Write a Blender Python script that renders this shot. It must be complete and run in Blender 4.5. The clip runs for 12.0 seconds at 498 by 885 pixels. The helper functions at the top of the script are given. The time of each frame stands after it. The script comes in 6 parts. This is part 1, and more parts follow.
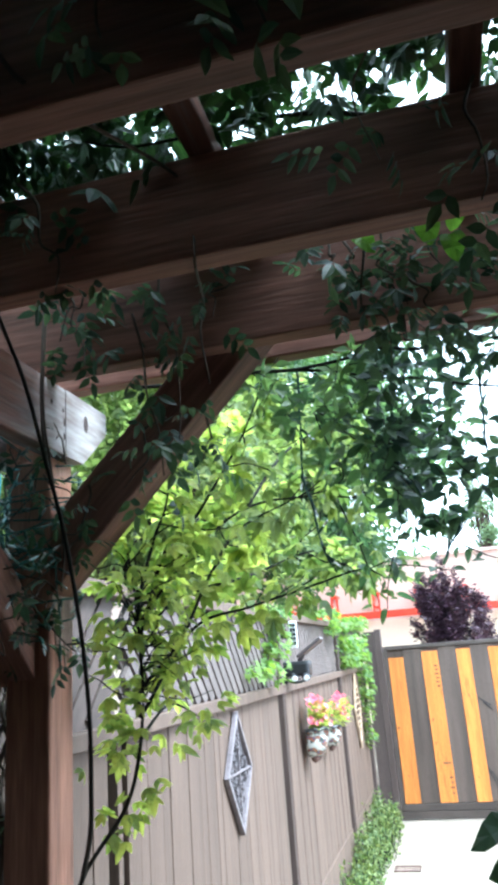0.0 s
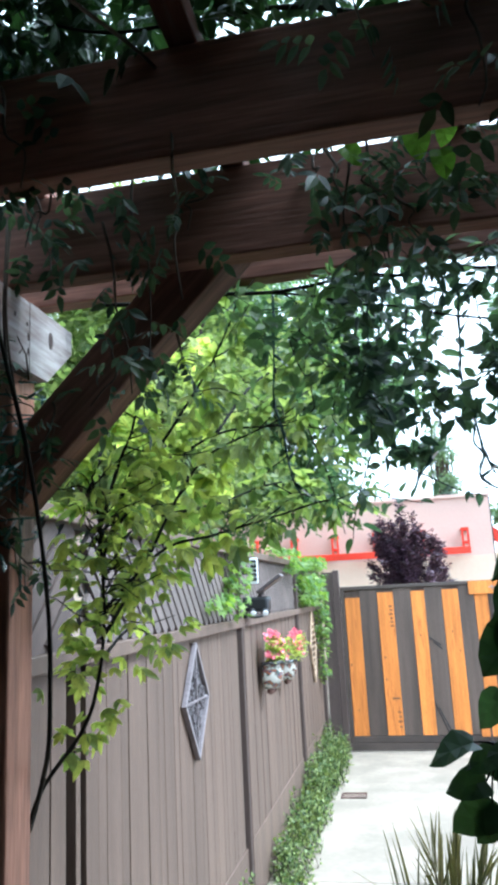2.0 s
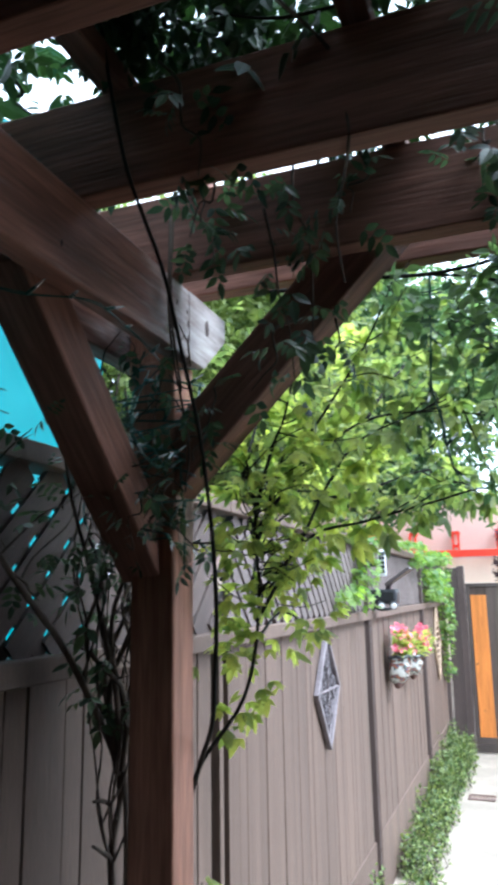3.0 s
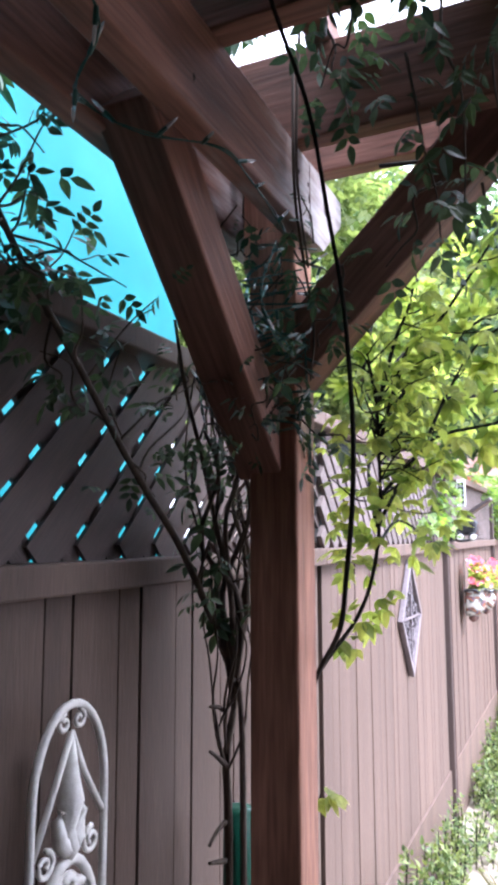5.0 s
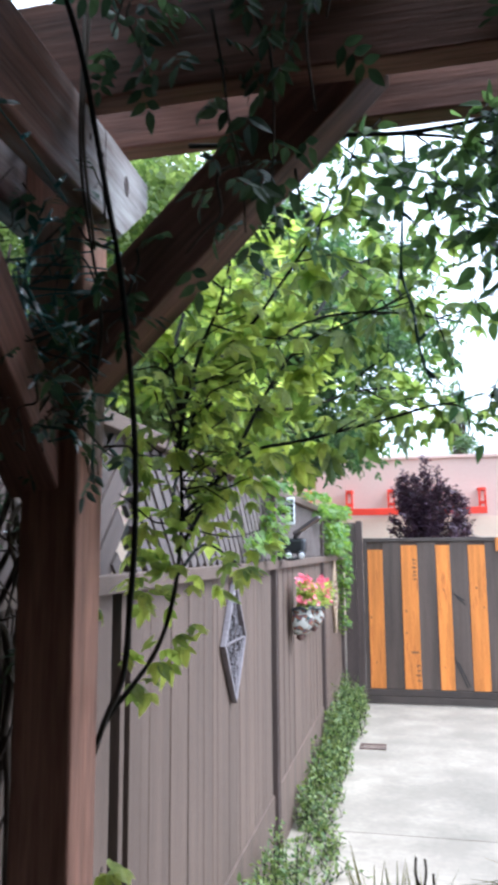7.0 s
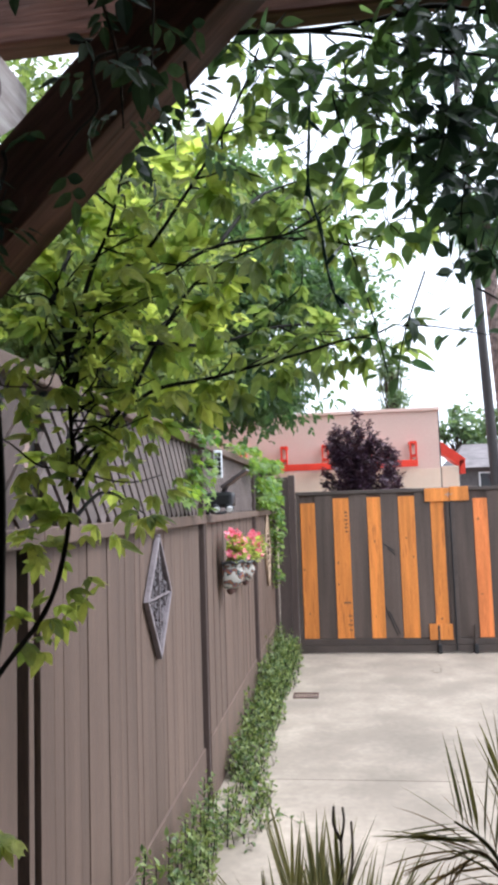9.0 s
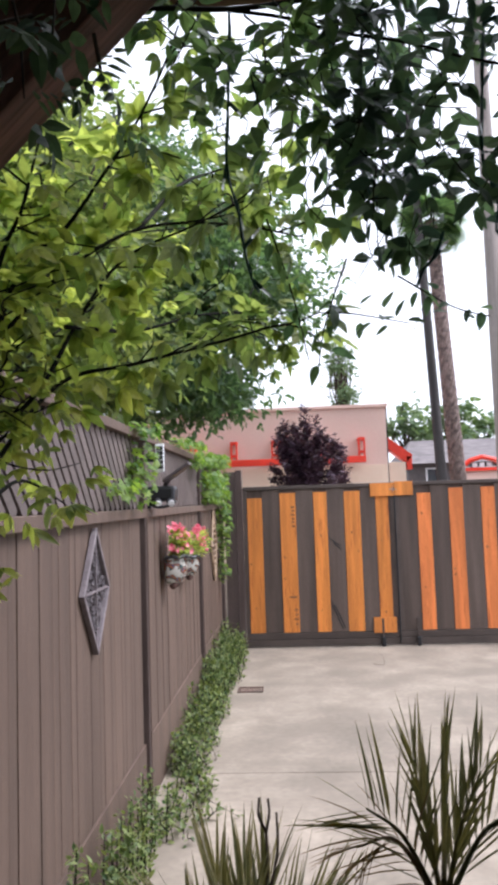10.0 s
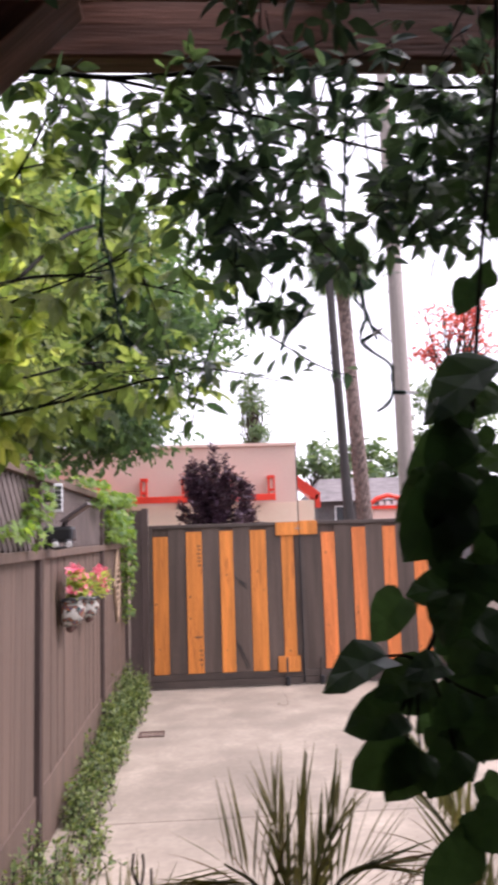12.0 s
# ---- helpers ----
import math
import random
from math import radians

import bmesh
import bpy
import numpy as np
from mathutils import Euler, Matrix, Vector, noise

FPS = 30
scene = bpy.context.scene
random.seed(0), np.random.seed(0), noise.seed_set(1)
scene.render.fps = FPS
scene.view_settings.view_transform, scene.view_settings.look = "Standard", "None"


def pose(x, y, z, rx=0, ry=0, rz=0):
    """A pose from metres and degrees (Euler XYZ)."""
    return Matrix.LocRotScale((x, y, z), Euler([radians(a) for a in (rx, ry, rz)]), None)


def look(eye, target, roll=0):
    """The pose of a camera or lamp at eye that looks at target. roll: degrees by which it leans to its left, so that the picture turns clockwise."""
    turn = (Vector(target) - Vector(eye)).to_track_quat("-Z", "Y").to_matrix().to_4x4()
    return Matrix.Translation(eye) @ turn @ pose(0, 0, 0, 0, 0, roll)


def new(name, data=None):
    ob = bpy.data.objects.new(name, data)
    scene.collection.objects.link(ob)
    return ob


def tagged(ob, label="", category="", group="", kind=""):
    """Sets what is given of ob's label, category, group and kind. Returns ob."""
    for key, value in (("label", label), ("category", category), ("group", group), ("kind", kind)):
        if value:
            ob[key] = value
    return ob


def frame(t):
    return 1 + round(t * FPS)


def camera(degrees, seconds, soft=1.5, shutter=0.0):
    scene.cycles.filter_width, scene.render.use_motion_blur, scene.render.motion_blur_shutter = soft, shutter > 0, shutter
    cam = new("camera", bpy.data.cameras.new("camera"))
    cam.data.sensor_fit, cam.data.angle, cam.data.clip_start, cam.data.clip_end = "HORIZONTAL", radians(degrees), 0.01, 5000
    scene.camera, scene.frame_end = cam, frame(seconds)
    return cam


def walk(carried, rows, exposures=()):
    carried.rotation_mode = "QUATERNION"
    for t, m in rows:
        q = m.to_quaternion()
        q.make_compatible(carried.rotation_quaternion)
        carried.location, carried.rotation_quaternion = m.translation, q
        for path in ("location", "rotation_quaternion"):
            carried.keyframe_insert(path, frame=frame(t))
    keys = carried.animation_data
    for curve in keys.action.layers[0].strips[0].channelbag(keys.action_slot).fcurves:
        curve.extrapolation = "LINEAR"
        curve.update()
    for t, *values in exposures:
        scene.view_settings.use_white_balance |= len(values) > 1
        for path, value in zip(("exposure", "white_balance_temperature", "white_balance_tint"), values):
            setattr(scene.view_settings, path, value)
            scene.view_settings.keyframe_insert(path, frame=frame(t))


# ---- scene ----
PATH = [
    (0, (1.068, 0.025, 1.78), (0.61, 1.888, 2.344), -4.4),
    (0.5, (1.063, 0.037, 1.782), (0.674, 1.926, 2.311), -4.1),
    (1, (1.048, 0.052, 1.764), (0.68, 1.956, 2.251), -3.5),
    (1.5, (1.041, 0.067, 1.752), (0.677, 1.987, 2.177), -3.2),
    (2, (1.045, 0.066, 1.753), (0.661, 1.986, 2.162), -2.9),
    (2.5, (0.998, 0.05, 1.743), (0.482, 1.937, 2.157), -1.8),
    (3, (0.962, 0.044, 1.739), (0.282, 1.881, 2.14), -1.0),
    (3.5, (0.93, 0.057, 1.705), (0.127, 1.854, 2.062), -0.1),
    (3.7, (0.923, 0.065, 1.696), (0.068, 1.843, 2.027), 0.1),
    (5.3, (0.761, 0.12, 1.662), (-0.027, 1.942, 1.905), 0.1),
    (5.5, (0.754, 0.117, 1.665), (0.05, 1.97, 1.927), -0.8),
    (6, (0.786, 0.21, 1.682), (0.256, 2.115, 1.98), -0.6),
    (6.5, (0.79, 0.27, 1.689), (0.302, 2.185, 1.997), -0.3),
    (7, (0.808, 0.318, 1.683), (0.39, 2.252, 1.972), -0.4),
    (7.5, (0.84, 0.36, 1.674), (0.549, 2.323, 1.921), -0.9),
    (7.7, (0.841, 0.373, 1.672), (0.576, 2.341, 1.903), -1.2),
    (9.3, (0.852, 0.447, 1.652), (0.607, 2.425, 1.818), -2.1),
    (9.5, (0.865, 0.455, 1.647), (0.647, 2.436, 1.808), -2.2),
    (10, (0.897, 0.459, 1.645), (0.773, 2.449, 1.804), -1.9),
    (10.5, (0.895, 0.452, 1.65), (0.82, 2.443, 1.827), -1.5),
    (11, (0.892, 0.445, 1.66), (0.818, 2.432, 1.874), -1.0),
    (11.5, (0.912, 0.445, 1.666), (0.877, 2.43, 1.907), -1.1),
    (12, (0.965, 0.432, 1.669), (1.079, 2.413, 1.918), -1.8),
]
cam = camera(37.4, 12.0, soft=4.0, shutter=0.4)
EXPO = [(0, 2.98, 5100, -2), (1.5, 2.47, 5100, -1), (2.5, 2.4, 5050, 1), (3.5, 2.77, 5400, 10), (5.5, 3.1, 5480, 22), (6.5, 2.44, 5120, 7),
        (7.7, 1.89, 5370, 9), (9.5, 1.56, 5850, 13), (10, 1.41, 5930, 16), (11, 1.37, 6100, 22), (12, 1.52, 6270, 28)]
walk(cam, [(t, look(e, a, r)) for t, e, a, r in PATH], EXPO)

# ---- light: bright overcast sky, weak wide sun ----
SUN_EL, SUN_AZ = 54.0, 92.0
world = bpy.data.worlds.new("overcast_sky")
scene.world = world
world.use_nodes = True
wn = world.node_tree.nodes
wl = world.node_tree.links
sky = wn.new("ShaderNodeTexSky")
sky.sky_type = "NISHITA"
sky.sun_disc = False
sky.sun_elevation, sky.sun_rotation = radians(SUN_EL), radians(SUN_AZ)
sky.air_density, sky.dust_density = 1.0, 4.0
pale = wn.new("ShaderNodeHueSaturation")
pale.inputs["Saturation"].default_value = 0.22
wl.new(sky.outputs[0], pale.inputs["Color"])
cloud = wn.new("ShaderNodeMix")
cloud.data_type = "RGBA"
cloud.inputs["Factor"].default_value = 0.7
cloud.inputs["B"].default_value = (3.6, 3.7, 3.8, 1)
wl.new(pale.outputs[0], cloud.inputs["A"])
wl.new(cloud.outputs["Result"], wn["Background"].inputs[0])
wn["Background"].inputs[1].default_value = 0.19
sun_data = bpy.data.lights.new("sun", "SUN")
sun_data.energy, sun_data.angle, sun_data.color = 1.3, radians(20), (1.0, 0.98, 0.95)
sun_ob = new("sun", sun_data)
az, el = radians(SUN_AZ), radians(SUN_EL)
toward = Vector((math.sin(az) * math.cos(el), math.cos(az) * math.cos(el), math.sin(el)))
sun_ob.matrix_world = look(tuple(toward * 30), (0, 0, 0))


# ---- materials ----
def nodes_of(name):
    m = bpy.data.materials.new(name)
    m.use_nodes = True
    return m, m.node_tree.nodes, m.node_tree.links, m.node_tree.nodes["Principled BSDF"]


def surface(name, base, vary=0.25, coarse=2.0, fine=60.0, rough=0.7, bump=0.2, metal=0.0,
            stretch=(1, 1, 1), second=None, patch=0.0, per_object=0.1, bump_size=0.004, world_space=False, grain=0.45, patch_edge=0.05, spec=0.35):
    """A painted, stained or mineral surface: broad stains, fine grain, relief, and a tone per piece."""
    m, n, l, p = nodes_of(name)
    geo = n.new("ShaderNodeNewGeometry") if world_space else n.new("ShaderNodeTexCoord")
    src = geo.outputs["Position"] if world_space else geo.outputs["Object"]
    info = n.new("ShaderNodeObjectInfo")
    shift = n.new("ShaderNodeVectorMath"); shift.operation = "ADD"
    l.new(src, shift.inputs[0])
    if not world_space:
        far = n.new("ShaderNodeMath"); far.operation = "MULTIPLY"; far.inputs[1].default_value = 37.0
        l.new(info.outputs["Random"], far.inputs[0])
        l.new(far.outputs[0], shift.inputs[1])
    mp = n.new("ShaderNodeMapping")
    mp.inputs["Scale"].default_value = stretch
    l.new(shift.outputs[0], mp.inputs[0])
    big = n.new("ShaderNodeTexNoise"); big.inputs["Scale"].default_value = coarse; big.inputs["Detail"].default_value = 5
    small = n.new("ShaderNodeTexNoise"); small.inputs["Scale"].default_value = fine; small.inputs["Detail"].default_value = 4
    l.new(mp.outputs[0], big.inputs["Vector"]); l.new(mp.outputs[0], small.inputs["Vector"])
    b = Vector(base)
    dark, light = b * (1 - vary), b * (1 + vary)
    r1 = n.new("ShaderNodeValToRGB")
    r1.color_ramp.elements[0].position, r1.color_ramp.elements[1].position = 0.32, 0.68
    r1.color_ramp.elements[0].color = (*dark, 1); r1.color_ramp.elements[1].color = (*light, 1)
    l.new(big.outputs["Fac"], r1.inputs[0])
    mixf = n.new("ShaderNodeMix"); mixf.data_type = "RGBA"; mixf.blend_type = "OVERLAY"; mixf.inputs["Factor"].default_value = grain
    l.new(r1.outputs[0], mixf.inputs["A"]); l.new(small.outputs["Fac"], mixf.inputs["B"])
    out = mixf.outputs["Result"]
    if second:
        worn = n.new("ShaderNodeTexNoise"); worn.inputs["Scale"].default_value = coarse * 2.7; worn.inputs["Detail"].default_value = 8
        l.new(mp.outputs[0], worn.inputs["Vector"])
        rr = n.new("ShaderNodeValToRGB")
        rr.color_ramp.elements[0].position, rr.color_ramp.elements[1].position = 0.67 - patch - patch_edge, 0.67 - patch + patch_edge
        l.new(worn.outputs["Fac"], rr.inputs[0])
        mx = n.new("ShaderNodeMix"); mx.data_type = "RGBA"
        l.new(rr.outputs[0], mx.inputs["Factor"]); l.new(out, mx.inputs["A"]); mx.inputs["B"].default_value = (*second, 1)
        out = mx.outputs["Result"]
    tone = n.new("ShaderNodeMapRange")
    tone.inputs["To Min"].default_value, tone.inputs["To Max"].default_value = 1 - per_object, 1 + per_object
    l.new(info.outputs["Random"], tone.inputs["Value"])
    hs = n.new("ShaderNodeHueSaturation")
    l.new(tone.outputs[0], hs.inputs["Value"]); l.new(out, hs.inputs["Color"])
    l.new(hs.outputs[0], p.inputs["Base Color"])
    rg = n.new("ShaderNodeMapRange")
    rg.inputs["To Min"].default_value, rg.inputs["To Max"].default_value = max(0.05, rough - 0.12), min(1, rough + 0.12)
    l.new(small.outputs["Fac"], rg.inputs["Value"]); l.new(rg.outputs[0], p.inputs["Roughness"])
    p.inputs["Metallic"].default_value = metal
    p.inputs["Specular IOR Level"].default_value = spec
    bp = n.new("ShaderNodeBump"); bp.inputs["Strength"].default_value = bump; bp.inputs["Distance"].default_value = bump_size
    add = n.new("ShaderNodeMath"); add.operation = "ADD"
    l.new(big.outputs["Fac"], add.inputs[0]); l.new(small.outputs["Fac"], add.inputs[1])
    l.new(add.outputs[0], bp.inputs["Height"]); l.new(bp.outputs[0], p.inputs["Normal"])
    return m


def leafy(name, base, other, gloss=0.45, through_light=0.5, glow=(1.9, 1.9, 0.95), spec=0.3):
    """Leaf: two tones that differ from leaf to leaf, a paler midrib noise, and light that passes through."""
    m, n, l, p = nodes_of(name)
    geo = n.new("ShaderNodeNewGeometry")
    info = n.new("ShaderNodeObjectInfo")
    add = n.new("ShaderNodeMath"); add.operation = "ADD"
    l.new(geo.outputs["Random Per Island"], add.inputs[0]); l.new(info.outputs["Random"], add.inputs[1])
    fr = n.new("ShaderNodeMath"); fr.operation = "FRACT"
    l.new(add.outputs[0], fr.inputs[0])
    ramp = n.new("ShaderNodeValToRGB")
    ramp.color_ramp.elements[0].color = (*base, 1); ramp.color_ramp.elements[1].color = (*other, 1)
    l.new(fr.outputs[0], ramp.inputs[0])
    tc = n.new("ShaderNodeTexCoord")
    nz = n.new("ShaderNodeTexNoise"); nz.inputs["Scale"].default_value = 70
    l.new(tc.outputs["Object"], nz.inputs["Vector"])
    mix = n.new("ShaderNodeMix"); mix.data_type = "RGBA"; mix.blend_type = "OVERLAY"; mix.inputs["Factor"].default_value = 0.4
    l.new(ramp.outputs[0], mix.inputs["A"]); l.new(nz.outputs["Fac"], mix.inputs["B"])
    l.new(mix.outputs["Result"], p.inputs["Base Color"])
    p.inputs["Roughness"].default_value = gloss
    p.inputs["Specular IOR Level"].default_value = spec
    tr = n.new("ShaderNodeBsdfTranslucent")
    warm = n.new("ShaderNodeMix"); warm.data_type = "RGBA"; warm.blend_type = "MULTIPLY"; warm.inputs["Factor"].default_value = 1.0
    l.new(mix.outputs["Result"], warm.inputs["A"]); warm.inputs["B"].default_value = (*glow, 1)
    l.new(warm.outputs["Result"], tr.inputs["Color"])
    ms = n.new("ShaderNodeMixShader"); ms.inputs[0].default_value = through_light
    l.new(p.outputs[0], ms.inputs[1]); l.new(tr.outputs[0], ms.inputs[2])
    l.new(ms.outputs[0], n["Material Output"].inputs[0])
    return m


def plain(name, base, rough=0.5, metal=0.0):
    return surface(name, base, vary=0.12, coarse=8, fine=150, rough=rough, bump=0.05, metal=metal, per_object=0.04)


M_FENCE = surface("taupe_fence_paint", (0.095, 0.063, 0.047), vary=0.2, coarse=1.5, fine=45, rough=0.72, bump=0.25, stretch=(6, 6, 0.5), per_object=0.05)
M_FENCE_DARK = surface("dark_fence_and_lattice_shade", (0.075, 0.053, 0.046), vary=0.2, coarse=2, fine=45, rough=0.7, bump=0.25, stretch=(6, 6, 0.5), per_object=0.1)
M_LATTICE = surface("lattice_paint", (0.11, 0.086, 0.078), vary=0.2, coarse=5, fine=60, rough=0.75, bump=0.2)
M_GATE_DARK = surface("charcoal_gate_board", (0.092, 0.067, 0.054), vary=0.25, coarse=1.6, fine=50, rough=0.65, bump=0.25, stretch=(7, 7, 0.5), per_object=0.15)
M_GATE_ORANGE = surface("orange_stained_board", (0.62, 0.215, 0.042), vary=0.22, coarse=1.8, fine=40, rough=0.6, bump=0.25, stretch=(9, 9, 0.6), per_object=0.1, second=(0.42, 0.13, 0.03), patch=0.02)
M_GATE_RED = surface("red_orange_stained_board", (0.62, 0.185, 0.05), vary=0.22, coarse=1.8, fine=40, rough=0.6, bump=0.25, stretch=(9, 9, 0.6), per_object=0.1, second=(0.42, 0.11, 0.03), patch=0.02)
M_GATE_FRAME = surface("dark_painted_frame", (0.066, 0.05, 0.042), vary=0.2, coarse=4, fine=80, rough=0.6, bump=0.1)
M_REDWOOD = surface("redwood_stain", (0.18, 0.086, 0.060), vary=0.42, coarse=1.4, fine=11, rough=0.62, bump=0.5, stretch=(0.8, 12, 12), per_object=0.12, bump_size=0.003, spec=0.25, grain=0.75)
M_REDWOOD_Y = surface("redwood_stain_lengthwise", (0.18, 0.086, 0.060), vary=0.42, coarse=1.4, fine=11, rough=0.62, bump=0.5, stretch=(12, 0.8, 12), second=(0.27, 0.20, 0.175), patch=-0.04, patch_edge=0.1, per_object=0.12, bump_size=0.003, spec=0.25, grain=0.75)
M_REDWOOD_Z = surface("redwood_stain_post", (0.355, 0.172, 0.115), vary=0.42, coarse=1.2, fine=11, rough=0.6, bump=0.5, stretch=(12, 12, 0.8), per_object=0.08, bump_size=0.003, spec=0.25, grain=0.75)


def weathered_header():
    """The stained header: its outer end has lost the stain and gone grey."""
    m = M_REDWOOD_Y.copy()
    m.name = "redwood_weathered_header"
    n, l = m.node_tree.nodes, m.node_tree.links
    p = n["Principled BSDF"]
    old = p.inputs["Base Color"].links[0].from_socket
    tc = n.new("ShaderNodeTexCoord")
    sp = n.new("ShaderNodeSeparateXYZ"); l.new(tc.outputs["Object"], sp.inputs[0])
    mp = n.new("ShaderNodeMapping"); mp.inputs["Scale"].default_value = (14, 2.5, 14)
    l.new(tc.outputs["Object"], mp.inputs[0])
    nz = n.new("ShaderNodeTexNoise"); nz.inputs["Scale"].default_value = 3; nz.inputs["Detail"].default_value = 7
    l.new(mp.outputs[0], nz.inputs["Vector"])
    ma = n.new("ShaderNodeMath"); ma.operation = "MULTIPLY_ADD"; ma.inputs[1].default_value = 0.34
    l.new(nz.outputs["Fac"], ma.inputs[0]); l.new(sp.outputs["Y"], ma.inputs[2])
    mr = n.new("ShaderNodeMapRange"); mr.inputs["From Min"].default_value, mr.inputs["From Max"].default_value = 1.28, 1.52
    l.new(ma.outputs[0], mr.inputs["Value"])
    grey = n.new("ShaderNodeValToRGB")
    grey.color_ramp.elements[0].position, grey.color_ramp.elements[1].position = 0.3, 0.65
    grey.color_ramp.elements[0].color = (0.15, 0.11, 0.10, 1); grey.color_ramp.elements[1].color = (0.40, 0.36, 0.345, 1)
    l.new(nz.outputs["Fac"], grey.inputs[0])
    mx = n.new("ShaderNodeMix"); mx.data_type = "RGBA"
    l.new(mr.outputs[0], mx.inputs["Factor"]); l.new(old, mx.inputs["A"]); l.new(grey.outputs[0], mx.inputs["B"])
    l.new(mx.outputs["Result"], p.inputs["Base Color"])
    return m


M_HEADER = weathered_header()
M_CONCRETE = surface("weathered_concrete", (0.272, 0.228, 0.18), vary=0.3, coarse=1.3, fine=22, rough=0.85, bump=0.06, second=(0.20, 0.165, 0.13), patch=0.06, patch_edge=0.2, world_space=True, grain=0.3)
M_KNOT = surface("dark_wood_knot", (0.055, 0.035, 0.03), vary=0.4, coarse=60, fine=200, rough=0.8)
M_SOIL = surface("bare_soil", (0.10, 0.075, 0.055), vary=0.4, coarse=6, fine=90, rough=0.95, bump=0.8, bump_size=0.02, world_space=True)
M_STUCCO = surface("pink_stucco", (0.68, 0.485, 0.415), vary=0.06, coarse=0.5, fine=18, rough=0.9, bump=0.15, world_space=True, grain=0.1)
M_STUCCO_CREAM = surface("cream_stucco", (0.74, 0.57, 0.44), vary=0.06, coarse=0.5, fine=18, rough=0.9, bump=0.15, world_space=True, grain=0.1)
M_STUCCO_GREY = surface("grey_stucco", (0.16, 0.14, 0.125), vary=0.1, coarse=0.7, fine=20, rough=0.9, bump=0.2, world_space=True, grain=0.15)
M_STUCCO_PALE = surface("pale_stucco", (0.36, 0.34, 0.315), vary=0.1, coarse=0.7, fine=20, rough=0.9, bump=0.2, world_space=True, grain=0.15)
M_PATIO = surface("patio_paving", (0.16, 0.138, 0.12), vary=0.25, coarse=2, fine=30, rough=0.85, bump=0.2, world_space=True, grain=0.2)
M_RED = surface("red_paint", (0.72, 0.045, 0.02), vary=0.12, coarse=2, fine=30, rough=0.5, bump=0.05)
M_ROOF = surface("grey_shingle", (0.16, 0.14, 0.14), vary=0.25, coarse=2, fine=12, rough=0.85, bump=0.4, stretch=(1, 1, 4))
M_GREYWALL = surface("grey_house_wall", (0.12, 0.11, 0.11), vary=0.15, coarse=1, fine=10, rough=0.85)
M_GLASS_DARK = plain("dark_window_glass", (0.03, 0.035, 0.04), rough=0.12)
M_POLE_DARK = surface("creosoted_pole", (0.055, 0.05, 0.05), vary=0.25, coarse=1, fine=20, rough=0.85, bump=0.4, stretch=(8, 8, 0.5))
M_POLE_LIGHT = surface("weathered_pole", (0.29, 0.255, 0.235), vary=0.2, coarse=1, fine=20, rough=0.85, bump=0.5, stretch=(8, 8, 0.4))
M_PALMTRUNK = surface("palm_trunk", (0.19, 0.14, 0.125), vary=0.5, coarse=9, fine=25, rough=0.9, bump=0.8, bump_size=0.02)
M_BARK = surface("brown_bark", (0.06, 0.044, 0.032), vary=0.4, coarse=14, fine=90, rough=0.9, bump=0.6, stretch=(3, 3, 0.7))
M_STEM = surface("dark_green_stem", (0.012, 0.011, 0.008), vary=0.4, coarse=20, fine=120, rough=0.75, bump=0.3)
M_STEM.node_tree.nodes["Principled BSDF"].inputs["Specular IOR Level"].default_value = 0.12
M_WHITE_METAL = surface("cream_enamelled_iron", (0.72, 0.69, 0.64), vary=0.1, coarse=18, fine=120, rough=0.5, bump=0.2, second=(0.45, 0.36, 0.28), patch=-0.06)
M_WHITE = plain("white_plastic", (0.72, 0.73, 0.74), rough=0.4)
M_BLACK = plain("black_plastic", (0.018, 0.018, 0.02), rough=0.4)
M_PANEL = plain("bronze_panel", (0.07, 0.055, 0.055), rough=0.4)
M_STENCIL = surface("faded_stencil_ink", (0.20, 0.09, 0.04), vary=0.5, coarse=40, fine=150, rough=0.8)
M_TEAL = None
M_SOCKET = plain("green_plastic", (0.012, 0.055, 0.04), rough=0.45)
M_TUBE = plain("green_tree_tube", (0.01, 0.10, 0.06), rough=0.4)
M_PEEL = surface("bare_peeling_wood", (0.27, 0.19, 0.155), vary=0.35, coarse=9, fine=60, rough=0.85, bump=0.4)
M_MAUVE = surface("lilac_painted_metal", (0.165, 0.14, 0.145), vary=0.15, coarse=12, fine=80, rough=0.55)
M_DKMETAL = surface("dark_scroll_metal", (0.06, 0.05, 0.053), vary=0.3, coarse=12, fine=80, rough=0.6, metal=0.1)
M_GLAZE = None
M_TAN = surface("tan_cane", (0.27, 0.19, 0.125), vary=0.3, coarse=15, fine=80, rough=0.7)
M_RUST = surface("rusty_iron_grate", (0.10, 0.055, 0.045), vary=0.4, coarse=15, fine=90, rough=0.8, metal=0.3)

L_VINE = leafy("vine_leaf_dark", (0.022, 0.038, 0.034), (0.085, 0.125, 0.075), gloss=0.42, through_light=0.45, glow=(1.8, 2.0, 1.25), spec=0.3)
# lighter copy of L_VINE: light passing through the leaves is in the colour
L_VINE_LIT = leafy("vine_leaf_lit", (0.035, 0.06, 0.04), (0.13, 0.18, 0.08), gloss=0.42, through_light=0.58, glow=(1.8, 2.0, 1.15), spec=0.3)
# darker copy of L_VINE, with the shade under the beams put into its colour
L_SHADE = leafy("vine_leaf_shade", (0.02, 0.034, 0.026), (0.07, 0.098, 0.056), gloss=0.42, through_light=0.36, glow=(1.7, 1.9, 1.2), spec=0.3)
# vine leaf darkened and less translucent: shade of the thick roof is in its colour
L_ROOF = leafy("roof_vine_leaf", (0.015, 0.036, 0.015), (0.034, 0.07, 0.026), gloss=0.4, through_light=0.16)
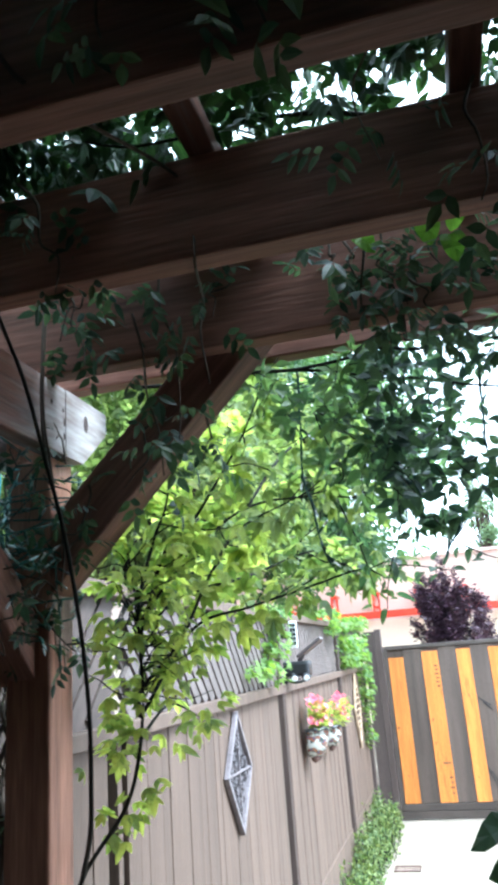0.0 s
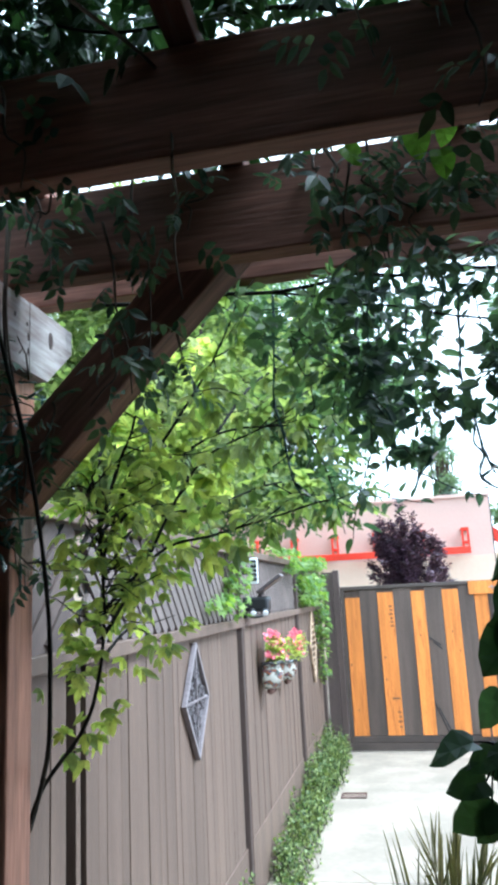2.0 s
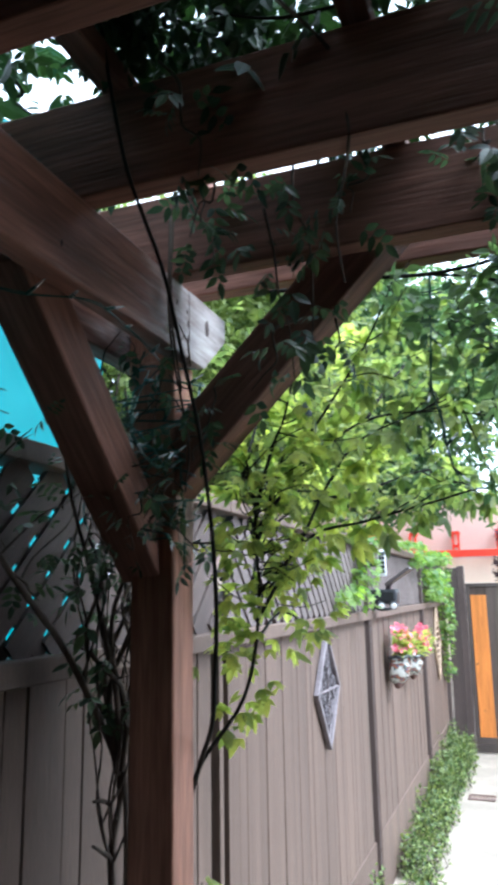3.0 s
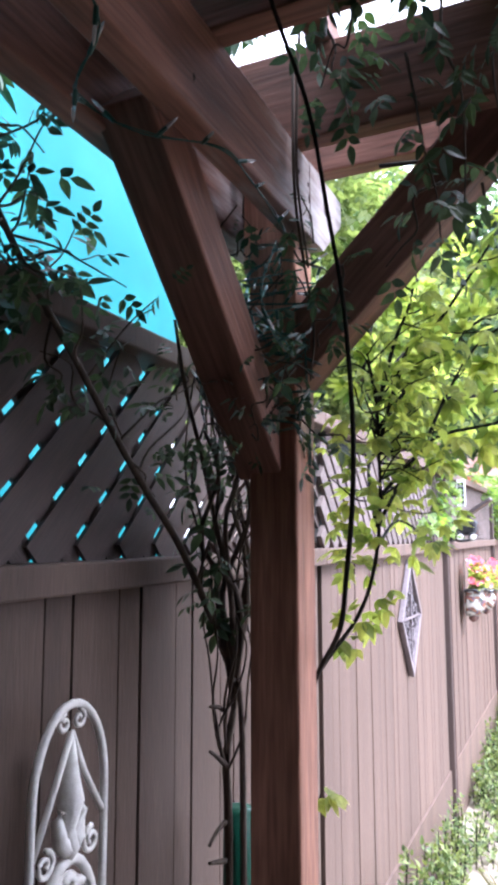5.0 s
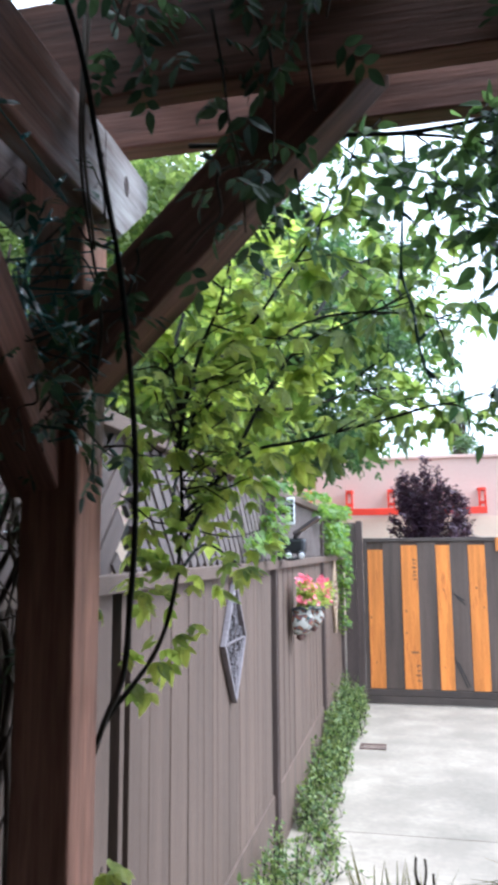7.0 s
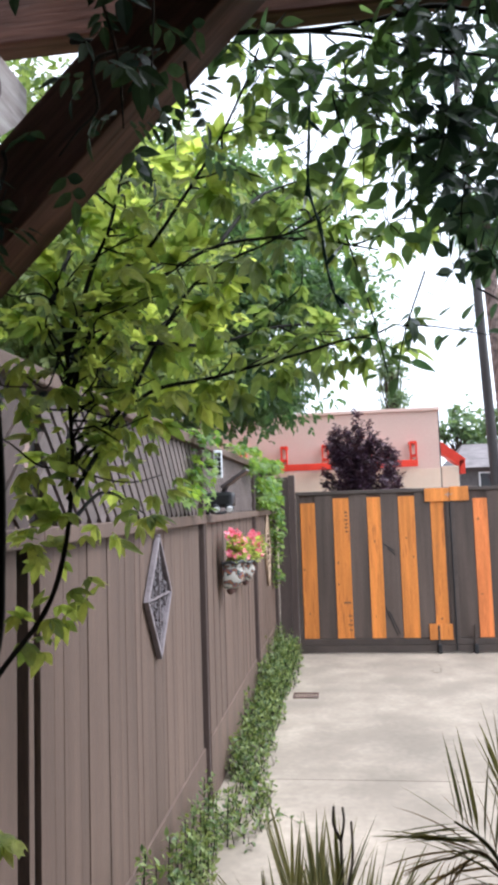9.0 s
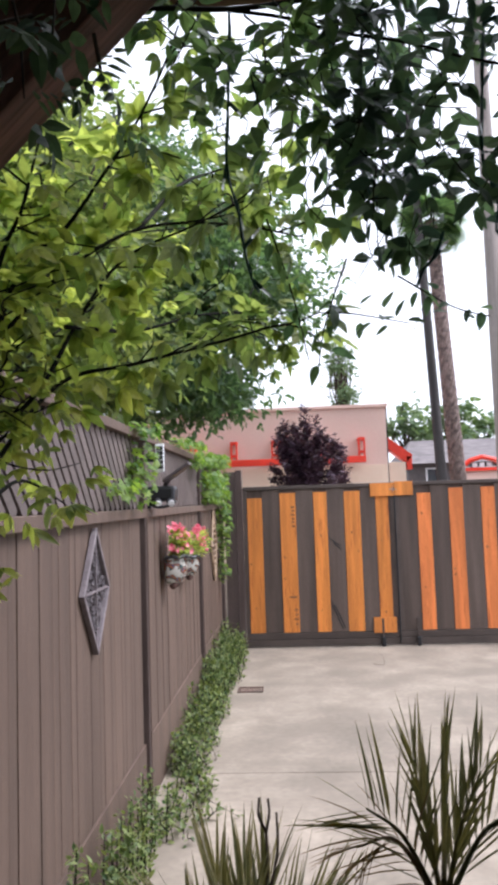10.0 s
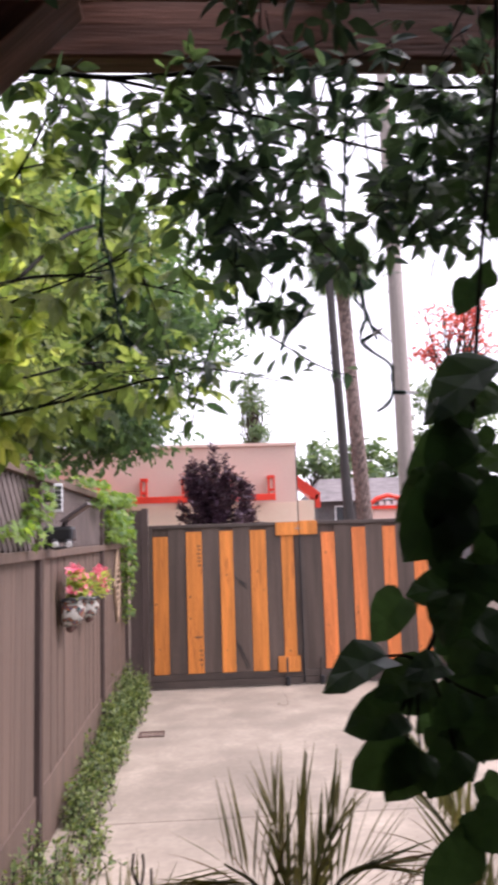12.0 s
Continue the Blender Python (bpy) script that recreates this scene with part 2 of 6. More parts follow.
L_LIME = leafy("vine_leaf_lime", (0.11, 0.16, 0.048), (0.37, 0.395, 0.12), gloss=0.5, through_light=0.62, glow=(1.85, 1.92, 1.1))
L_MID = leafy("vine_leaf_mid", (0.075, 0.115, 0.04), (0.215, 0.25, 0.09), gloss=0.5, through_light=0.5, glow=(1.7, 1.8, 1.0))
L_HEART = leafy("heart_leaf", (0.024, 0.052, 0.028), (0.044, 0.085, 0.04), gloss=0.4, through_light=0.34)
L_TREE = leafy("tree_leaf", (0.045, 0.086, 0.045), (0.112, 0.168, 0.076), gloss=0.5, through_light=0.45, glow=(1.7, 1.85, 1.05))
L_TREE2 = leafy("tree_leaf_yellow", (0.085, 0.125, 0.045), (0.20, 0.235, 0.085), gloss=0.5, through_light=0.5, glow=(1.7, 1.8, 1.1))
# lightened leaf green, with distance haze put into the colour
L_FAR = leafy("far_leaf", (0.08, 0.13, 0.07), (0.15, 0.21, 0.11), gloss=0.6, through_light=0.3)
L_PLUM = leafy("plum_leaf", (0.03, 0.017, 0.03), (0.09, 0.045, 0.075), gloss=0.45, through_light=0.2)
L_JASMINE = leafy("jasmine_leaf", (0.035, 0.072, 0.022), (0.20, 0.24, 0.09), gloss=0.4, through_light=0.35)
L_IVY = leafy("ivy_leaf", (0.05, 0.115, 0.025), (0.18, 0.26, 0.05), gloss=0.45, through_light=0.4)
L_PALM = leafy("palm_leaflet", (0.085, 0.09, 0.045), (0.19, 0.165, 0.075), gloss=0.4, through_light=0.25)
L_DRY = leafy("dry_palm_leaflet", (0.14, 0.09, 0.05), (0.22, 0.15, 0.09), gloss=0.7, through_light=0.2)
L_BRIGHT = leafy("sunlit_green_leaf", (0.065, 0.135, 0.02), (0.11, 0.18, 0.035), gloss=0.45, through_light=0.6, glow=(1.7, 1.9, 0.9))
L_PINK = leafy("pink_petal", (0.66, 0.10, 0.17), (0.80, 0.36, 0.40), gloss=0.6, through_light=0.4, glow=(1.3, 1.0, 1.1))
L_RED = leafy("red_leaf", (0.30, 0.03, 0.03), (0.5, 0.09, 0.08), gloss=0.6, through_light=0.4)


def tarp_material():
    m, n, l, p = nodes_of("teal_tarp")
    tc = n.new("ShaderNodeTexCoord")
    nz = n.new("ShaderNodeTexNoise"); nz.inputs["Scale"].default_value = 3
    l.new(tc.outputs["Object"], nz.inputs["Vector"])
    rp = n.new("ShaderNodeValToRGB")
    rp.color_ramp.elements[0].color = (0.007, 0.14, 0.158, 1); rp.color_ramp.elements[1].color = (0.026, 0.235, 0.245, 1)
    l.new(nz.outputs["Fac"], rp.inputs[0])
    l.new(rp.outputs[0], p.inputs["Base Color"])
    p.inputs["Roughness"].default_value = 0.5
    tr = n.new("ShaderNodeBsdfTranslucent"); l.new(rp.outputs[0], tr.inputs["Color"])
    ms = n.new("ShaderNodeMixShader"); ms.inputs[0].default_value = 0.6
    l.new(p.outputs[0], ms.inputs[1]); l.new(tr.outputs[0], ms.inputs[2])
    l.new(ms.outputs[0], n["Material Output"].inputs[0])
    return m


def glaze_material():
    """White glazed earthenware with hand-painted blue and rust flowers."""
    m, n, l, p = nodes_of("painted_glaze")
    tc = n.new("ShaderNodeTexCoord")
    vo = n.new("ShaderNodeTexVoronoi"); vo.inputs["Scale"].default_value = 30
    wave = n.new("ShaderNodeTexNoise"); wave.inputs["Scale"].default_value = 22
    l.new(tc.outputs["Object"], wave.inputs["Vector"])
    bend = n.new("ShaderNodeMix"); bend.data_type = "VECTOR"; bend.inputs["Factor"].default_value = 0.06
    l.new(tc.outputs["Object"], bend.inputs["A"]); l.new(wave.outputs["Color"], bend.inputs["B"])
    l.new(bend.outputs["Result"], vo.inputs["Vector"])
    rp = n.new("ShaderNodeValToRGB"); rp.color_ramp.interpolation = "CONSTANT"
    e = rp.color_ramp.elements
    e[0].color = (0.04, 0.06, 0.12, 1)
    e[1].position, e[1].color = 0.24, (0.22, 0.075, 0.035, 1)
    x = e.new(0.42); x.color = (0.03, 0.05, 0.05, 1)
    x = e.new(0.56); x.color = (0.36, 0.345, 0.31, 1)
    l.new(vo.outputs["Distance"], rp.inputs[0])
    l.new(rp.outputs[0], p.inputs["Base Color"])
    p.inputs["Roughness"].default_value = 0.25
    return m


M_TEAL, M_GLAZE = tarp_material(), glaze_material()


# ---- mesh helpers ----
def smooth_path(pts, per=6):
    pts = [Vector(p) for p in pts]
    if len(pts) < 3:
        return pts
    ext = [pts[0] * 2 - pts[1]] + pts + [pts[-1] * 2 - pts[-2]]
    out = []
    for i in range(1, len(ext) - 2):
        a, b, c, d = ext[i - 1:i + 3]
        for k in range(per):
            s = k / per
            out.append(0.5 * ((2 * b) + (c - a) * s + (2 * a - 5 * b + 4 * c - d) * s * s + (3 * b - a - 3 * c + d) * s ** 3))
    out.append(pts[-1])
    return out


def tube(bm, pts, r0, r1=None, sides=6, closed=False):
    """A tapered round stem along points."""
    r1 = r0 if r1 is None else r1
    rings = []
    n = len(pts)
    up = Vector((0.13, 0.2, 0.97))
    for i, p in enumerate(pts):
        d = (pts[(i + 1) % n] - pts[i - 1]) if closed else (pts[min(i + 1, n - 1)] - pts[max(i - 1, 0)])
        d = d.normalized() if d.length > 1e-9 else Vector((0, 0, 1))
        a = d.cross(up)
        if a.length < 0.05:
            a = d.cross(Vector((1, 0, 0)))
        a.normalize()
        b = d.cross(a)
        r = r0 + (r1 - r0) * i / max(1, n - 1)
        rings.append([bm.verts.new(p + a * (r * math.cos(2 * math.pi * k / sides)) + b * (r * math.sin(2 * math.pi * k / sides))) for k in range(sides)])
    for i in range(n if closed else n - 1):
        u, v = rings[i], rings[(i + 1) % n]
        for k in range(sides):
            bm.faces.new((u[k], u[(k + 1) % sides], v[(k + 1) % sides], v[k]))
    if not closed:
        bm.faces.new(rings[0][::-1]); bm.faces.new(rings[-1])


def box(bm, x0, y0, z0, x1, y1, z1, bevel=0.0, m=None):
    c = Matrix.Translation(((x0 + x1) / 2, (y0 + y1) / 2, (z0 + z1) / 2)) @ Matrix.Diagonal((x1 - x0, y1 - y0, z1 - z0, 1))
    if m is not None:
        c = m @ c
    r = bmesh.ops.create_cube(bm, size=1, matrix=c)
    if bevel:
        es = list({e for v in r["verts"] for e in v.link_edges})
        bmesh.ops.bevel(bm, geom=es, offset=bevel, segments=2, affect="EDGES", profile=0.5)


def lathe(bm, profile, sides=20, m=None, half=False):
    m = m or Matrix.Identity(4)
    span = math.pi if half else 2 * math.pi
    cnt = sides + 1 if half else sides
    rings = [[bm.verts.new(m @ Vector((r * math.cos(span * k / sides - (math.pi / 2 if half else 0)), r * math.sin(span * k / sides - (math.pi / 2 if half else 0)), z))) for k in range(cnt)] for r, z in profile]
    for u, v in zip(rings, rings[1:]):
        for k in range(cnt if not half else cnt - 1):
            bm.faces.new((u[k], u[(k + 1) % cnt], v[(k + 1) % cnt], v[k]))
    bm.faces.new(rings[0][::-1])
    bm.faces.new(rings[-1])
    if half:
        bm.faces.new([r[0] for r in rings] + [r[-1] for r in reversed(rings)])


def mesh_of(name, bm, material, smooth=False):
    bmesh.ops.recalc_face_normals(bm, faces=bm.faces)
    me = bpy.data.meshes.new(name)
    bm.to_mesh(me)
    bm.free()
    me.materials.append(material)
    if smooth:
        me.polygons.foreach_set("use_smooth", [True] * len(me.polygons))
    return me


def part(name, bm, material, parent, label="", smooth=False):
    """Links a bmesh as one mesh object under a thing or a part (None: a thing of its own)."""
    ob = new(name, mesh_of(name, bm, material, smooth))
    if parent is not None:
        ob.parent = parent
    return tagged(ob, label)


def piece(name, mesh, parent, m):
    ob = new(name, mesh)
    ob.parent = parent
    ob.matrix_basis = m
    return ob


def thing(name, label, category, at=(0, 0, 0), group="", kind=""):
    e = new(name)
    e.location = at
    e.empty_display_size = 0.1
    return tagged(e, label, category, group, kind)


def box_mesh(name, sx, sy, sz, material, bevel=0.0):
    bm = bmesh.new()
    box(bm, -sx / 2, -sy / 2, -sz / 2, sx / 2, sy / 2, sz / 2, bevel)
    return mesh_of(name, bm, material)


# ---- leaf templates: (vertices, faces); a leaf lies along +x from its stalk, its face to +z ----
def ovate(length, width, fold=0.18, curl=0.12, tip=0.72, steps=4):
    vs, fs = [(0, 0, 0)], []
    for i in range(1, steps):
        s = i / steps
        w = width / 2 * math.sin(math.pi * s ** tip) ** 0.9
        z = -curl * length * s * s
        vs += [(length * s, w, z + fold * w), (length * s, 0, z), (length * s, -w, z + fold * w)]
    vs.append((length, 0, -curl * length))
    fs += [(0, 2, 1), (0, 3, 2)]
    for i in range(steps - 2):
        a = 1 + 3 * i
        fs += [(a, a + 1, a + 4, a + 3), (a + 1, a + 2, a + 5, a + 4)]
    a, e = 1 + 3 * (steps - 2), len(vs) - 1
    fs += [(a, a + 1, e), (a + 1, a + 2, e)]
    return vs, fs


def joined(items):
    """Several templates, each with a pose, as one."""
    vs, fs = [], []
    for (v, f), m in items:
        k = len(vs)
        vs += [tuple(m @ Vector(p)) for p in v]
        fs += [tuple(i + k for i in q) for q in f]
    return vs, fs


def palmate(n, length, width, spread=200, droop=18, stalk=0.02):
    items = []
    for i in range(n):
        a = -spread / 2 + spread * i / (n - 1)
        s = 1 - 0.35 * abs(a) / (spread / 2)
        items.append((ovate(length * s, width * s), pose(stalk, 0, 0, 0, droop, a)))
    return joined(items)


def pinnate(pairs, length, width, gap):
    items = []
    for i in range(pairs):
        for side in (1, -1):
            items.append((ovate(length, width), pose(gap * (i + 1), 0, 0, 8 * side, 14 + 5 * i, 62 * side)))
    items.append((ovate(length * 1.2, width * 1.1), pose(gap * (pairs + 0.6), 0, 0, 0, 20, 0)))
    return joined(items)


def heart(length, width):
    vs, fs = [(0, 0, 0)], []
    out = [(-0.06, 0.20), (-0.07, 0.36), (0.04, 0.48), (0.26, 0.53), (0.52, 0.47), (0.76, 0.30), (0.92, 0.10)]
    left = [(x * length, y * width, 0.10 * width * math.sin(6 * x) + 0.12 * y * width - 0.22 * length * max(0, x) ** 2) for x, y in out]
    right = [(x, -y, z) for x, y, z in left]
    mid = [(x * length, 0, -0.22 * length * x * x) for x in (0.25, 0.5, 0.75)]
    tip = (length, 0, -0.24 * length)
    vs += left + right + mid + [tip]
    L = list(range(1, 8)); R = list(range(8, 15)); m1, m2, m3, t = 15, 16, 17, 18
    for S, flip in ((L, False), (R, True)):
        q = [(0, S[0], S[1]), (0, S[1], S[2]), (0, S[2], S[3]), (0, S[3], m1), (m1, S[3], S[4]), (m1, S[4], m2), (m2, S[4], S[5]), (m2, S[5], m3), (m3, S[5], S[6]), (m3, S[6], t)]
        fs += [tuple(reversed(f)) if not flip else f for f in q]
    return vs, fs


def lobed(size):
    """A small five-lobed ivy leaf."""
    vs, fs = [(0.18 * size, 0, 0)], []
    rad = [0.25, 0.55, 0.33, 0.72, 0.38, 0.95, 0.38, 0.72, 0.33, 0.55, 0.25]
    for i, r in enumerate(rad):
        a = radians(-150 + 30 * i)
        vs.append((0.18 * size + r * size * 0.6 * math.cos(a), r * size * 0.6 * math.sin(a), -0.12 * size * r * r))
    for i in range(1, len(rad)):
        fs.append((0, i, i + 1))
    return vs, fs


def scattered(name, templates, poses, material, parent=None, smooth=False):
    """Many leaves as one mesh: poses is a list of (template index, 4x4 matrix)."""
    vv, ff, base = [], [], 0
    tv = [np.array(v, float) for v, f in templates]
    for k, m in poses:
        a = np.array(m)
        vv.append(tv[k] @ a[:3, :3].T + a[:3, 3])
        ff += [tuple(i + base for i in q) for q in templates[k][1]]
        base += len(tv[k])
    me = bpy.data.meshes.new(name)
    me.from_pydata(np.concatenate(vv).tolist(), [], ff)
    me.materials.append(material)
    ob = new(name, me)
    if parent is not None:
        ob.parent = parent
    return ob


def leaf_mesh(name, template, material):
    me = bpy.data.meshes.new(name)
    me.from_pydata([tuple(v) for v in template[0]], [], template[1])
    me.materials.append(material)
    return me


def aim(p, d, roll=0.0, s=1.0):
    """A pose at p with +x along d."""
    d = Vector(d).normalized()
    q = d.to_track_quat("X", "Z")
    return Matrix.Translation(p) @ q.to_matrix().to_4x4() @ Matrix.Rotation(roll, 4, "X") @ Matrix.Scale(s, 4)


def rnd(rng, a):
    return Vector((rng.uniform(-a, a), rng.uniform(-a, a), rng.uniform(-a, a)))


# ---- ground ----
bm = bmesh.new()
bmesh.ops.create_grid(bm, x_segments=2, y_segments=2, size=400)
ground = part("ground", bm, M_SOIL, None)
ground.location = (0, 0, -0.03)
tagged(ground, "bare brown soil under and around the yard", "ground", kind="structure")

driveway = thing("driveway", "pale stained concrete driveway with a crack and cut joints", "driveway", kind="structure")
for x0, x1 in ((0.30, 4.2),):
    for y0, y1 in ((2.7, 5.056), (5.064, 8.95), (8.956, 19.0)):
        bm = bmesh.new()
        box(bm, x0 - (0.29 if x0 < 1 else 0), y0, -0.1, x1, y1, 0, bevel=0.004)
        part("slab", bm, M_CONCRETE, driveway)
# unseen slab; its tone sets how much light bounces up under the pergola
bm = bmesh.new()
box(bm, 0.01, -2.3, -0.1, 4.2, 2.694, -0.002, bevel=0.004)
part("patio_slab", bm, M_PATIO, driveway, "patio slab, out of view, its tone set for bounced light")
bm = bmesh.new()
crack = [(1.63, 8.0, 0), (1.60, 7.93, 0), (1.66, 7.9, 0), (1.70, 7.95, 0), (1.72, 8.2, 0), (1.70, 8.5, 0)]
tube(bm, smooth_path([Vector(p) + Vector((0, 0, -0.002)) for p in crack]), 0.005, 0.003, 4)
part("crack", bm, M_SOIL, driveway)

# unseen wall, added to block sky light and bounce some onto the beams
wall_me = bmesh.new()
box(wall_me, -0.4, -2.5, 0.0, 4.6, -2.3, 3.1, bevel=0.006)
tagged(part("wall_south", wall_me, M_STUCCO_PALE, None), "plain pale grey stucco wall, unseen, added to shape light under the pergola", "wall", kind="structure")

# unseen side wall, added to keep eastern light off the near fence
wall_me = bmesh.new()
box(wall_me, 2.9, -2.299, 0.0, 3.1, 2.0, 3.1, bevel=0.006)
tagged(part("wall_east", wall_me, M_STUCCO_GREY, None), "plain grey-brown stucco wall, unseen, added to block light from the east", "wall", kind="structure")

grate = thing("drain_grate", "rusty iron drain grate set in the concrete", "drain grate", (0.432, 7.02, 0))
bm = bmesh.new()
for y in (-0.085, 0.075):
    box(bm, -0.11, y, 0.0, 0.11, y + 0.012, 0.008)
for x in (-0.11, 0.098):
    box(bm, x, -0.085, 0.0, x + 0.012, 0.087, 0.008)
part("frame", bm, M_RUST, grate)
for k in range(9):
    bm = bmesh.new()
    box(bm, -0.092 + k * 0.021, -0.073, 0.0, -0.082 + k * 0.021, 0.075, 0.006)
    part("bar", bm, M_RUST, grate)

# ---- fence along x = 0 ----
fence = thing("fence_west", "taupe painted board fence with a lattice top", "fence", kind="structure")
POSTS = (-0.15, 2.29, 4.53, 6.87, 8.72)
post_me = box_mesh("post", 0.05, 0.062, 1.99, M_FENCE_DARK, 0.004)
for y in POSTS:
    piece("post", post_me, fence, pose(-0.05 if y == 2.29 else 0.033, y - (0.03 if y == 2.29 else 0), 0.995))
strip_me = box_mesh("post_trim", 0.006, 0.024, 1.55, M_FENCE, 0.0015)
for y in POSTS:
    if y != 2.29:
        piece("post_trim", strip_me, fence, pose(0.0612, y + 0.002, 0.796))
bm = bmesh.new()
box(bm, -0.02, 2.257, 0.359, 0.03, 2.288, 1.571, bevel=0.002)
part("post_trim", bm, M_FENCE, fence)
for a, b in zip((-2.6,) + POSTS, POSTS):
    a, b = a + 0.001, b - 0.001
    for nm, x0, x1, z0, z1, mt in (("kick_board", -0.02, 0.037, 0.0, 0.358, M_FENCE), ("rail", -0.02, 0.062, 1.572, 1.622, M_FENCE),
                                   ("cap", -0.03, 0.065, 2.0, 2.045, M_FENCE), ("rail", -0.045, -0.022, 0.5, 0.59, M_FENCE)):
        bm = bmesh.new()
        box(bm, x0, a, z0, x1, b, z1, bevel=0.004)
        part(nm, bm, mt, fence)
rng = random.Random(3)
wide = box_mesh("board", 0.018, 0.125, 1.236, M_FENCE, 0.0015)
narrow = box_mesh("board", 0.018, 0.0663, 1.236, M_FENCE, 0.0015)
cut = box_mesh("board", 0.018, 0.093, 1.236, M_FENCE, 0.0015)
slim = box_mesh("board", 0.018, 0.065, 1.236, M_FENCE, 0.0015)
y = -2.418
while y < 8.62:
    if 2.1 < y < 2.4:
        piece("board", cut, fence, pose(0.021, y + (-0.016 if y < 2.29 else 0.018), 0.954))
    elif all(abs(y - q) > 0.02 for q in POSTS):
        piece("board", wide, fence, pose(0.021 + rng.uniform(-0.0015, 0.0015), y, 0.954, 0, 0, rng.uniform(-0.25, 0.25)))
    if all(abs(y + 0.0995 - q) > (0.06 if q == 2.29 else 0.02) for q in POSTS):
        piece("board", narrow if y > 2.3 else slim, fence, pose(0.0198 + rng.uniform(-0.001, 0.001), y + 0.0995, 0.954))
    y += 0.199
# lattice: slats at 45 degrees in two layers, clipped to each bay
for a, b in zip((-1.2,) + POSTS, POSTS):
    a, b = a + 0.047, b - 0.047
    z0, z1 = 1.622, 2.0
    h = z1 - z0
    for layer, sgn in ((0, 1), (1, -1)):
        step = 0.094 if a > 2 else 0.120
        ref = 1.13 if sgn > 0 else 0.98
        s = ref + math.ceil((a - h - ref) / step) * step
        while s < b:
            lo, hi = (s, s + h) if sgn > 0 else (s + h, s)
            p, q = Vector((0, lo, z0)), Vector((0, hi, z1))
            d = q - p
            t0, t1 = 0.0, 1.0
            if abs(d.y) > 1e-6:
                u, v = sorted(((a - p.y) / d.y, (b - p.y) / d.y))
                t0, t1 = max(t0, u), min(t1, v)
            if t1 - t0 > 0.08:
                p, q = p + d * t0, p + d * t1
                mid, ln = (p + q) / 2, (q - p).length
                bm = bmesh.new()
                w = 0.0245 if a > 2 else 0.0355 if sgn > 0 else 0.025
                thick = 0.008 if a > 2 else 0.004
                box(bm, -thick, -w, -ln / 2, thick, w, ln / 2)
                # near bays take dark slats: the vine's shade is put into their colour
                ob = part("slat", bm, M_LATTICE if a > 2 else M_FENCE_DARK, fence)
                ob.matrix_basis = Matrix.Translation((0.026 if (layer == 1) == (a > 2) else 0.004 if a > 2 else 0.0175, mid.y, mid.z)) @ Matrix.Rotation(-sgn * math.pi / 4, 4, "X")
            s += step

# ---- gate ----
GY = 8.87


def gate_leaf(name, x0, x1, stripes, golden):
    g = thing(name, "charcoal driveway gate leaf with orange stripes, closed", "gate", (x0, GY, 0), group="driveway gate leaves")
    w = x1 - x0
    for nm, a, b, c, d in (("frame_bar", 0, w, 1.765, 1.805), ("frame_bar", 0, w, 0.012, 0.088), ("frame_bar", 0, w, 0.092, 0.158), ("frame_bar", 0, 0.04, 0.159, 1.765), ("frame_bar", w - 0.04, w, 0.159, 1.765)):
        bm = bmesh.new()
        box(bm, a, -0.03, c, b, 0.03, d, bevel=0.004)
        part(nm, bm, M_GATE_FRAME, g)
    edges = [0.04]
    for a, b in stripes:
        edges += [a - x0, b - x0]
    edges.append(w - 0.04)
    for i, (a, b) in enumerate(zip(edges, edges[1:])):
        if b - a < 0.01:
            continue
        orange = i % 2 == 1
        bm = bmesh.new()
        box(bm, a + 0.0004, -0.012 - (0.006 if orange else 0), 0.162, b - 0.0004, 0.012, (1.675 if i == 1 else 1.722) if orange else 1.76, bevel=0.002)
        part("board", bm, (M_GATE_ORANGE if golden else M_GATE_RED) if orange else M_GATE_DARK, g, "orange stained board" if orange else "charcoal board")
        for k in range(2 if orange else 0):
            r = grain_rng.uniform(0.006, 0.012)
            bm = bmesh.new()
            lathe(bm, [(0.0005, 0.001), (r * 0.6, 0.0012), (r, 0.0003), (r, -0.002)], 8)
            ob = part("knot", bm, M_STENCIL, g)
            ob.matrix_basis = pose(grain_rng.uniform(a + 0.025, b - 0.025), -0.018, grain_rng.uniform(0.25, 1.6), 90, 0, 0) @ Matrix.Diagonal((0.8, 1.5, 1, 1))
    bm = bmesh.new()
    box(bm, 0.02, 0.014, 0.12, w - 0.02, 0.022, 1.78)
    part("backing", bm, M_GATE_DARK, g)
    return g


grain_rng = random.Random(9)
gate_a = gate_leaf("gate_leaf", 0.28, 1.985, [(0.328, 0.495), (0.70, 0.878), (1.08, 1.23), (1.425, 1.604), (1.778, 1.92)], True)
gate_b = gate_leaf("gate_leaf", 1.99, 3.72, [(2.24, 2.392), (2.594, 2.75), (2.95, 3.10), (3.30, 3.46)], False)
for g, xs in ((gate_a, 1.80 - 0.28), (gate_b, 2.187 - 1.99)):
    bm = bmesh.new()
    box(bm, xs - 0.012, -0.05, 0.02, xs + 0.012, -0.032, 0.30, bevel=0.003)
    part("drop_bolt", bm, M_GATE_FRAME, g, "steel drop bolt")
    bm = bmesh.new()
    box(bm, xs - 0.023, -0.075, 0.0, xs + 0.023, -0.032, 0.10, bevel=0.01)
    part("bolt_foot", bm, M_BLACK, g, "black rubber foot of the drop bolt")
bm = bmesh.new()
box(bm, 1.44, -0.045, 1.652, 1.704, -0.032, 1.80, bevel=0.003)
part("patch_plate", bm, M_GATE_ORANGE, gate_a, "orange wooden plate")
bm = bmesh.new()
